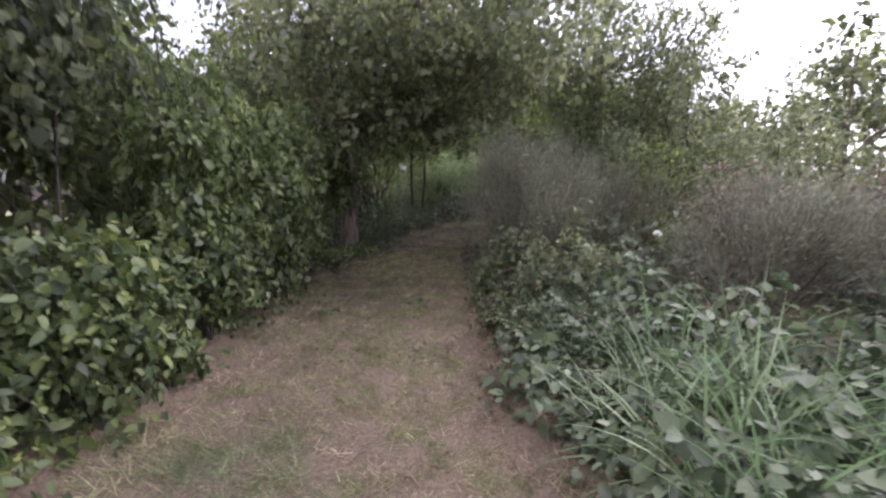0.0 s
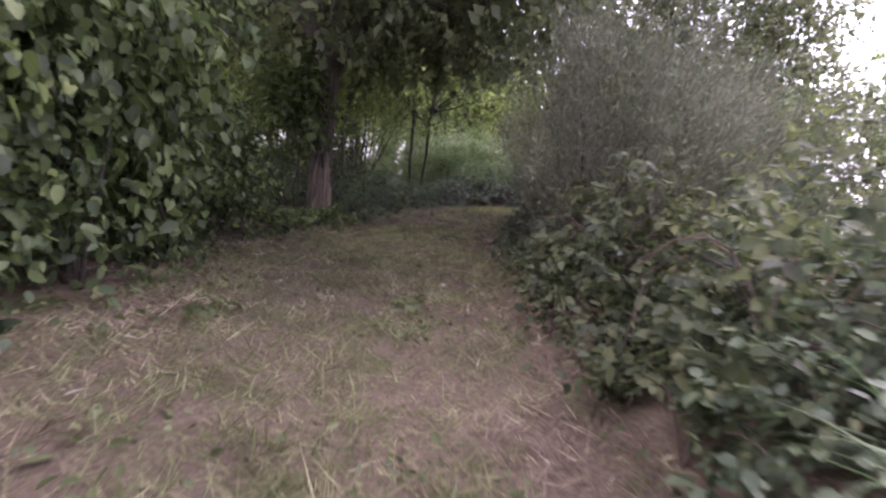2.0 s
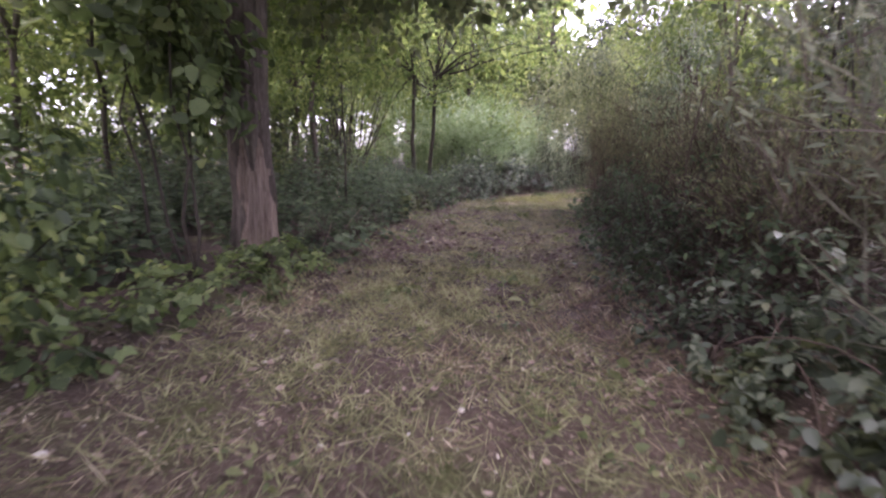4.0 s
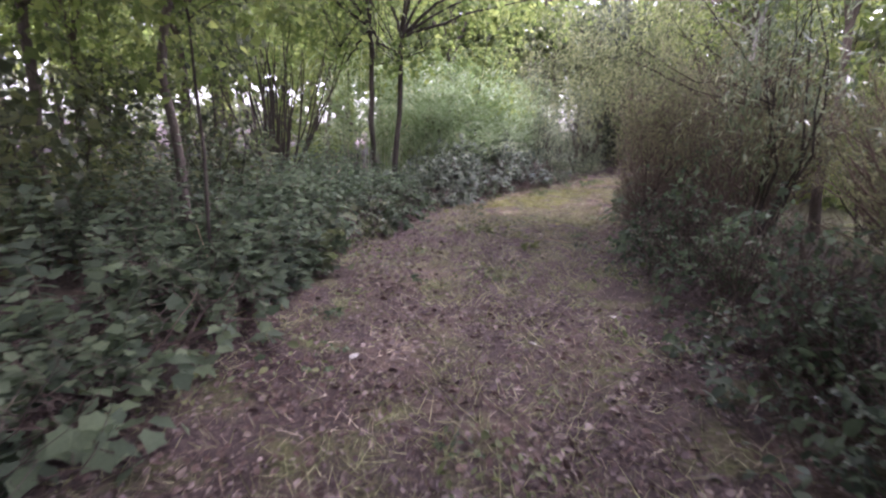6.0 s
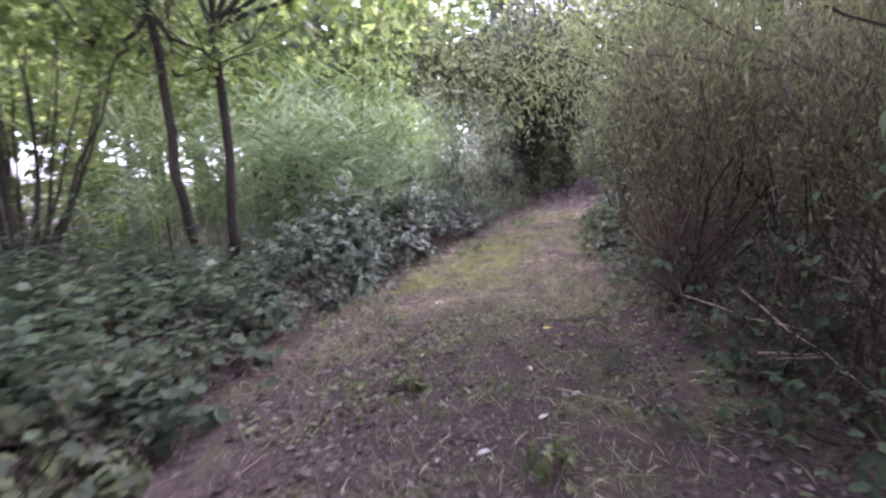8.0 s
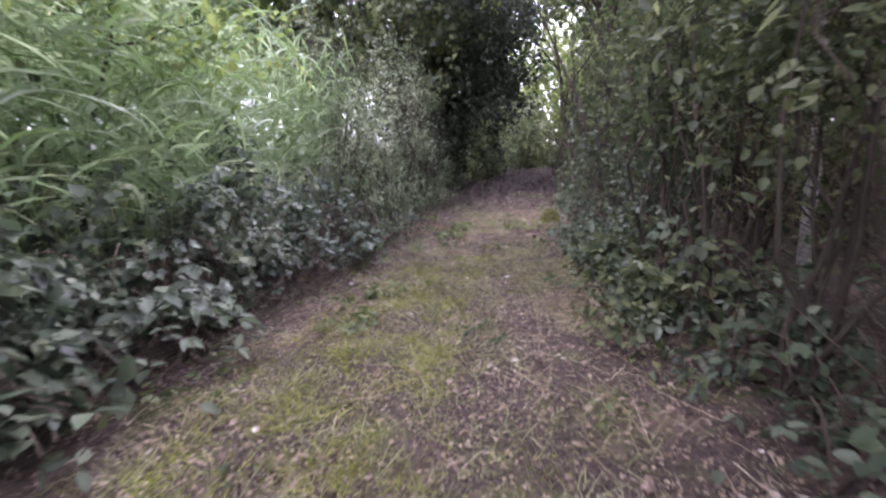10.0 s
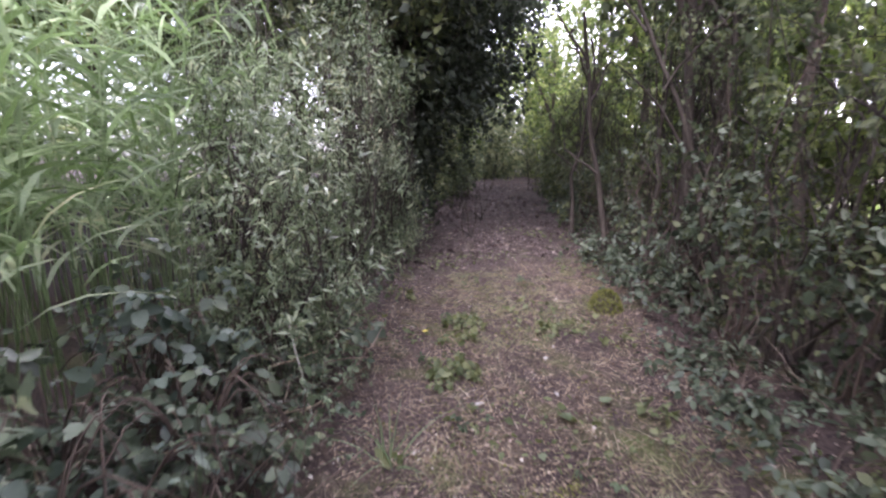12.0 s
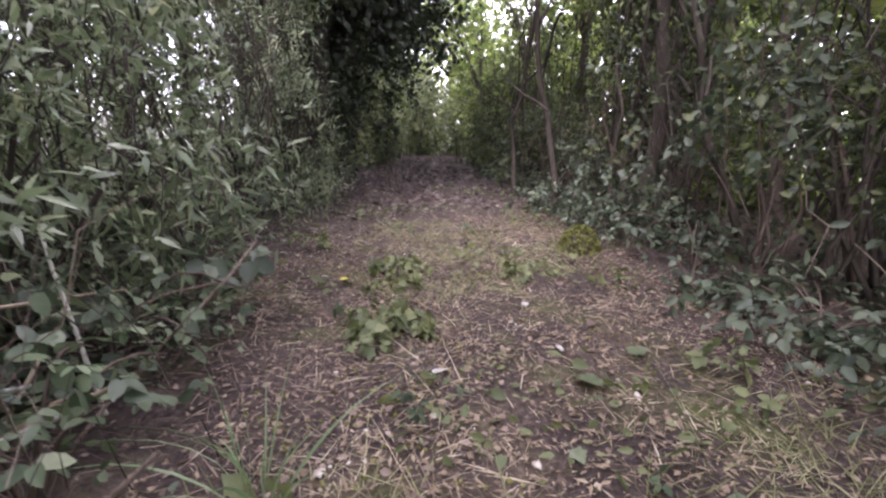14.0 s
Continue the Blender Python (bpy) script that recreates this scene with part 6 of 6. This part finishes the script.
V, F = strewn(P, np.where(P[:, 1] > 19, 0.0145, 0.020) * np.clip(rng.lognormal(0, 0.6, len(P)), 0.25, 2.6), OVAL, 0.6)
tagged(part("leaf_litter", mesh_of("leaf_litter", V, F, M_LITTER)), "brown leaf litter with pale bits on the path", "litter", kind="stuff")
# Red-brown drift by the nettles; its dark tone doubles as shade.
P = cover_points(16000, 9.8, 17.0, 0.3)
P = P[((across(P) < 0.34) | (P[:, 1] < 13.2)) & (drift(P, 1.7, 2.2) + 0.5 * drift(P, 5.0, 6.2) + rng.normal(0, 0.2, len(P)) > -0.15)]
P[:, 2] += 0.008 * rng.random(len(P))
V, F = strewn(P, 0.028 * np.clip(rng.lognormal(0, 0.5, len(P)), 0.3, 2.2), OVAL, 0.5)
tagged(part("red_brown_litter", mesh_of("red_brown_litter", V, F, M_RED_LITTER)), "dark red-brown leaf litter beside nettles", "litter", kind="stuff")
P = np.concatenate([cover_points(15000, 17.4, 20.6, 0.25), cover_points(26000, 20.2, 24.6, 0.3)])
P = P[drift(P, 2.1, 9.4) + 0.6 * drift(P, 6.0, 3.7) + rng.normal(0, 0.3, len(P)) > -0.35]
k = len(P) * 2 // 3
V, F = strewn(P[:k], 0.0125 * np.clip(rng.lognormal(0, 0.5, k), 0.4, 2.4), SIMPLE, 0.35)
V2, F2 = strewn(P[k:], 0.034 * rng.uniform(0.4, 1.3, len(P) - k), NARROW, 0.3)
tagged(part("leaf_crumbs", mesh_of("leaf_crumbs", np.concatenate([V, V2]), np.concatenate([F, F2 + len(V)]), M_CRUMBS)), "fine crumbled tan and russet leaf litter on the path", "litter", kind="stuff")
P = cover_points(9000, 18.0, 24.0, 0.1)
P = P[drift(P, 1.9, 5.5) + 0.5 * drift(P, 5.0, 2.5) > 0.12]
P[:, 2] += 0.012 * rng.random(len(P))
V, F = strewn(P, 0.014 * rng.uniform(0.5, 1.6, len(P)), SIMPLE, 0.9)
tagged(part("path_moss", mesh_of("path_moss", V, F, M_DULL_MOSS)), "thin olive moss between leaf litter", "moss", kind="stuff")
# The dark leaf colour carries the shade below the evergreens.
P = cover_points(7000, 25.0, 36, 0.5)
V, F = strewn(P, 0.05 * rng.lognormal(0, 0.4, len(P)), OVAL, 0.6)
tagged(part("dead_leaves", mesh_of("dead_leaves", V, F, M_DARK_LITTER)), "dead brown leaves under dark evergreens", "litter", kind="stuff")
P = np.concatenate([cover_points(5000, 7, 27, 0.3), cover_points(1200, 18.5, 27, 0.3)])
V, F = strewn(P, 0.15 * rng.uniform(0.3, 1.4, len(P)), NEEDLE, 0.15)
tagged(part("dead_stalks", mesh_of("dead_stalks", V, F, M_STRAW)), "broken pale stalks strewn on the path", "litter", kind="stuff")
# green creepers in patches
P = cover_points(20000, 1, 27, 0.5)
g = np.array([noise.noise(Vector((p[0] * 1.1, p[1] * 1.1, 7.7))) for p in P]) + 0.25 * np.clip(outside(P[:, 0], P[:, 1]) + 0.5, 0, 1)
P = P[g > 0.24]
P[:, 2] += 0.07 * rng.random(len(P))
V, F = strewn(P, 0.034 * rng.lognormal(0, 0.4, len(P)), OVAL, 0.9)
tagged(part("creeping_plants", mesh_of("creeping_plants", V, F, M_PALE_BRAMBLE)), "small green creeping plants in patches", "plants", kind="stuff")


for x, y, r, n in [(4.78, 23.3, 0.2, 170), (4.2, 22.58, 0.2, 190), (4.5, 22.95, 0.16, 110), (4.0, 22.5, 0.13, 70), (5.3, 22.8, 0.12, 60), (3.45, 22.0, 0.10, 40), (4.95, 21.5, 0.10, 40), (4.6, 24.2, 0.16, 80), (2.6, 20.5, 0.22, 120), (2.1, 19.9, 0.2, 100), (-1.9, 9.9, 0.25, 110), (-0.9, 10.0, 0.16, 70), (0.1, 10.6, 0.16, 70), (0.9, 15.0, 0.16, 80), (0.4, 15.9, 0.16, 70), (-0.4, 6.2, 0.16, 80), (-1.5, 5.7, 0.16, 70)]:
    bramble("creeping_plant", x, y, r, 0.09, n, 0.045, M_PALE_BRAMBLE, "small green creeping plant on the path", "creeping plants", LOBED, 2, "plant", True)

for i in range(46):
    y = 9.0 + 16.0 * (i + 0.5) / 46
    u_ = 0.5 + 0.42 * math.sin(i * 2.7)
    x = float(xl(y)) + (float(xr(y)) - float(xl(y))) * u_
    bramble("creeping_plant", x, y, 0.10 + 0.06 * math.sin(i * 1.9) ** 2, 0.07, 24 + 15 * (i % 3), 0.034, (M_PALE_BRAMBLE, M_NETTLE)[i % 2], "small green creeping plant on the path", "creeping plants", OVAL, 1, "plant", True)

# ---- single fallen leaves and sticks ----
def fallen_leaf(x, y, size, material, label, z=0.0, shape=SERRATE):
    ob = thing("fallen_leaf", x, y, label, "leaf", "fallen leaves", z=float(height(x, y)) + 0.012 + z)
    a = rng.uniform(0, 6.28)
    V, F = leaves(np.array([[x, y, ob.location.z]]), np.array([[math.cos(a), math.sin(a), 0.1]]), np.array([[0.2 * rng.normal(), 0.2 * rng.normal(), 1.0]]), np.array([size]), shape)
    part("blade", mesh_of("blade", V, F, material, True), ob)
    e = np.array((x, y, ob.location.z))
    stem("stalk", np.array([e, e - np.array((math.cos(a), math.sin(a), -0.1)) * size * 0.3, e - np.array((math.cos(a + 0.3), math.sin(a + 0.3), 0.0)) * size * 0.6]), 0.0018, 0.001, material, ob, 4)


for x, y, s in [(-0.21, 4.25, 0.055), (-1.6, 4.77, 0.07), (0.67, 15.22, 0.07), (4.09, 22.16, 0.065), (-1.5, 6.67, 0.06), (1.05, 15.41, 0.06), (0.36, 12.56, 0.07), (-0.8, 12.35, 0.08), (1.1, 13.06, 0.07), (1.28, 15.54, 0.06), (2.4, 20.9, 0.07), (3.7, 20.4, 0.07), (3.4, 20.6, 0.06), (4.9, 22.4, 0.06), (4.6, 22.0, 0.05)]:
    fallen_leaf(x, y, s, M_PALE, "pale dead leaf lying on the path")
for x, y, s in [(2.0, 21.04, 0.10), (1.6, 16.4, 0.06), (4.4, 23.3, 0.05)]:
    fallen_leaf(x, y, s, M_YELLOW, "yellow leaf lying on the path", 0.03)
for x, y, r, n in [(1.25, 19.75, 0.10, 12), (1.05, 19.35, 0.09, 9)]:
    bramble("yellowing_bramble", x, y, r, 0.3, n, 0.07, M_YELLOW_GREEN, "yellow-green bramble sprig in a dark recess", "yellowing sprigs", OVAL, 2)
for x, y, s in [(4.45, 21.72, 0.11), (4.75, 21.75, 0.09), (4.1, 21.6, 0.06)]:
    fallen_leaf(x, y, s, M_WILLOW, "pale green lobed leaf lying on the path", 0.02, LOBED)
for x, y, s in [(5.31, 22.48, 0.06), (4.95, 22.05, 0.07), (5.1, 22.7, 0.05)]:
    fallen_leaf(x, y, s, M_RUSSET, "russet leaf lying on the path", 0.01)


def stick(a, b, r, label="bare pale stick", material=None):
    ob = thing("stick", a[0], a[1], label, "stick", "sticks", z=a[2])
    stem("wood", bent(a, b, 6, 0.025), r, r * 0.6, material or M_BARE, ob, 6)


stick((3.195, 22.5, 0.05), (3.125, 22.6, 0.57), 0.007, "bare pale stick leaning in the scrub", M_DRY)
stick((2.85, 22.56, 0.16), (3.075, 22.46, 0.20), 0.011, "broken pale stalk at the path's edge", M_DRY)
stick((2.86, 22.34, 0.11), (3.105, 22.40, 0.13), 0.010, "broken pale stalk at the path's edge", M_DRY)
stick((3.04, 22.16, 0.06), (3.08, 22.05, 0.22), 0.006, "broken pale stalk at the path's edge", M_STRAW)
stick((3.0, 22.5, 0.4), (3.3, 22.7, 0.34), 0.006, "broken pale stalk at the path's edge", M_STRAW)
for a, b, r in [((2.3, 22.46, 0.10), (3.25, 22.43, 0.15), 0.008), ((2.7, 22.36, 0.10), (3.24, 22.42, 0.17), 0.010), ((2.86, 22.42, 0.10), (3.2, 22.56, 0.12), 0.007), ((2.5, 22.5, 0.16), (3.1, 22.36, 0.08), 0.006), ((2.95, 22.3, 0.06), (3.22, 22.86, 0.46), 0.006), ((2.05, 22.4, 0.06), (1.98, 22.5, 0.62), 0.007)]:
    stick(a, b, r, "broken pale stalk at the path's edge", M_STRAW)
for a, b, r in [((2.6, 16.2, 0.22), (2.5, 15.15, 0.28), 0.006), ((2.75, 15.85, 0.32), (2.3, 14.7, 0.12), 0.006), ((2.15, 15.2, 0.22), (2.4, 15.08, 0.22), 0.008), ((2.3, 13.6, 0.16), (1.75, 12.9, 0.10), 0.006), ((2.1, 12.5, 0.12), (1.5, 12.2, 0.06), 0.006), ((1.2, 15.6, 0.03), (1.45, 15.3, 0.05), 0.006)]:
    stick(a, b, r, "bare pale cane lying under the hedge", M_STRAW)
for a, b, r in [((-2.3, 17.2, 0.15), (-1.75, 17.6, 0.75), 0.008), ((-1.9, 13.2, 0.05), (-2.2, 13.5, 0.55), 0.008), ((-1.75, 12.6, 0.05), (-1.5, 13.1, 0.12), 0.007), ((-1.5, 14.3, 0.05), (-1.1, 14.0, 0.08), 0.006), ((-1.9, 14.8, 0.05), (-1.6, 15.4, 0.4), 0.007)]:
    stick(a, b, r, "bare pale stalk among nettles", M_STRAW)
stick((1.84, 14.9, 0.36), (2.06, 14.83, 0.36), 0.009, "short bare stick under the hedge")
stick((1.55, 10.85, 0.05), (1.75, 11.1, 1.75), 0.012, "tall dead stalk leaning out of the hedge", M_CANE)
for i in range(28):
    y = rng.uniform(9.5, 25) if i < 20 else rng.uniform(21.3, 23.6)
    x = float(xl(y)) + (float(xr(y)) - float(xl(y))) * rng.uniform(0.03, 0.97)
    a = rng.uniform(0, 6.28)
    d = rng.uniform(0.1, 0.32)
    x2, y2 = x + d * math.cos(a), y + d * math.sin(a)
    stick((x, y, float(height(x, y)) + 0.008), (x2, y2, float(height(x2, y2)) + 0.012), rng.uniform(0.003, 0.006), "thin dry stick lying on the path", M_CANE if i % 2 else M_BARE)
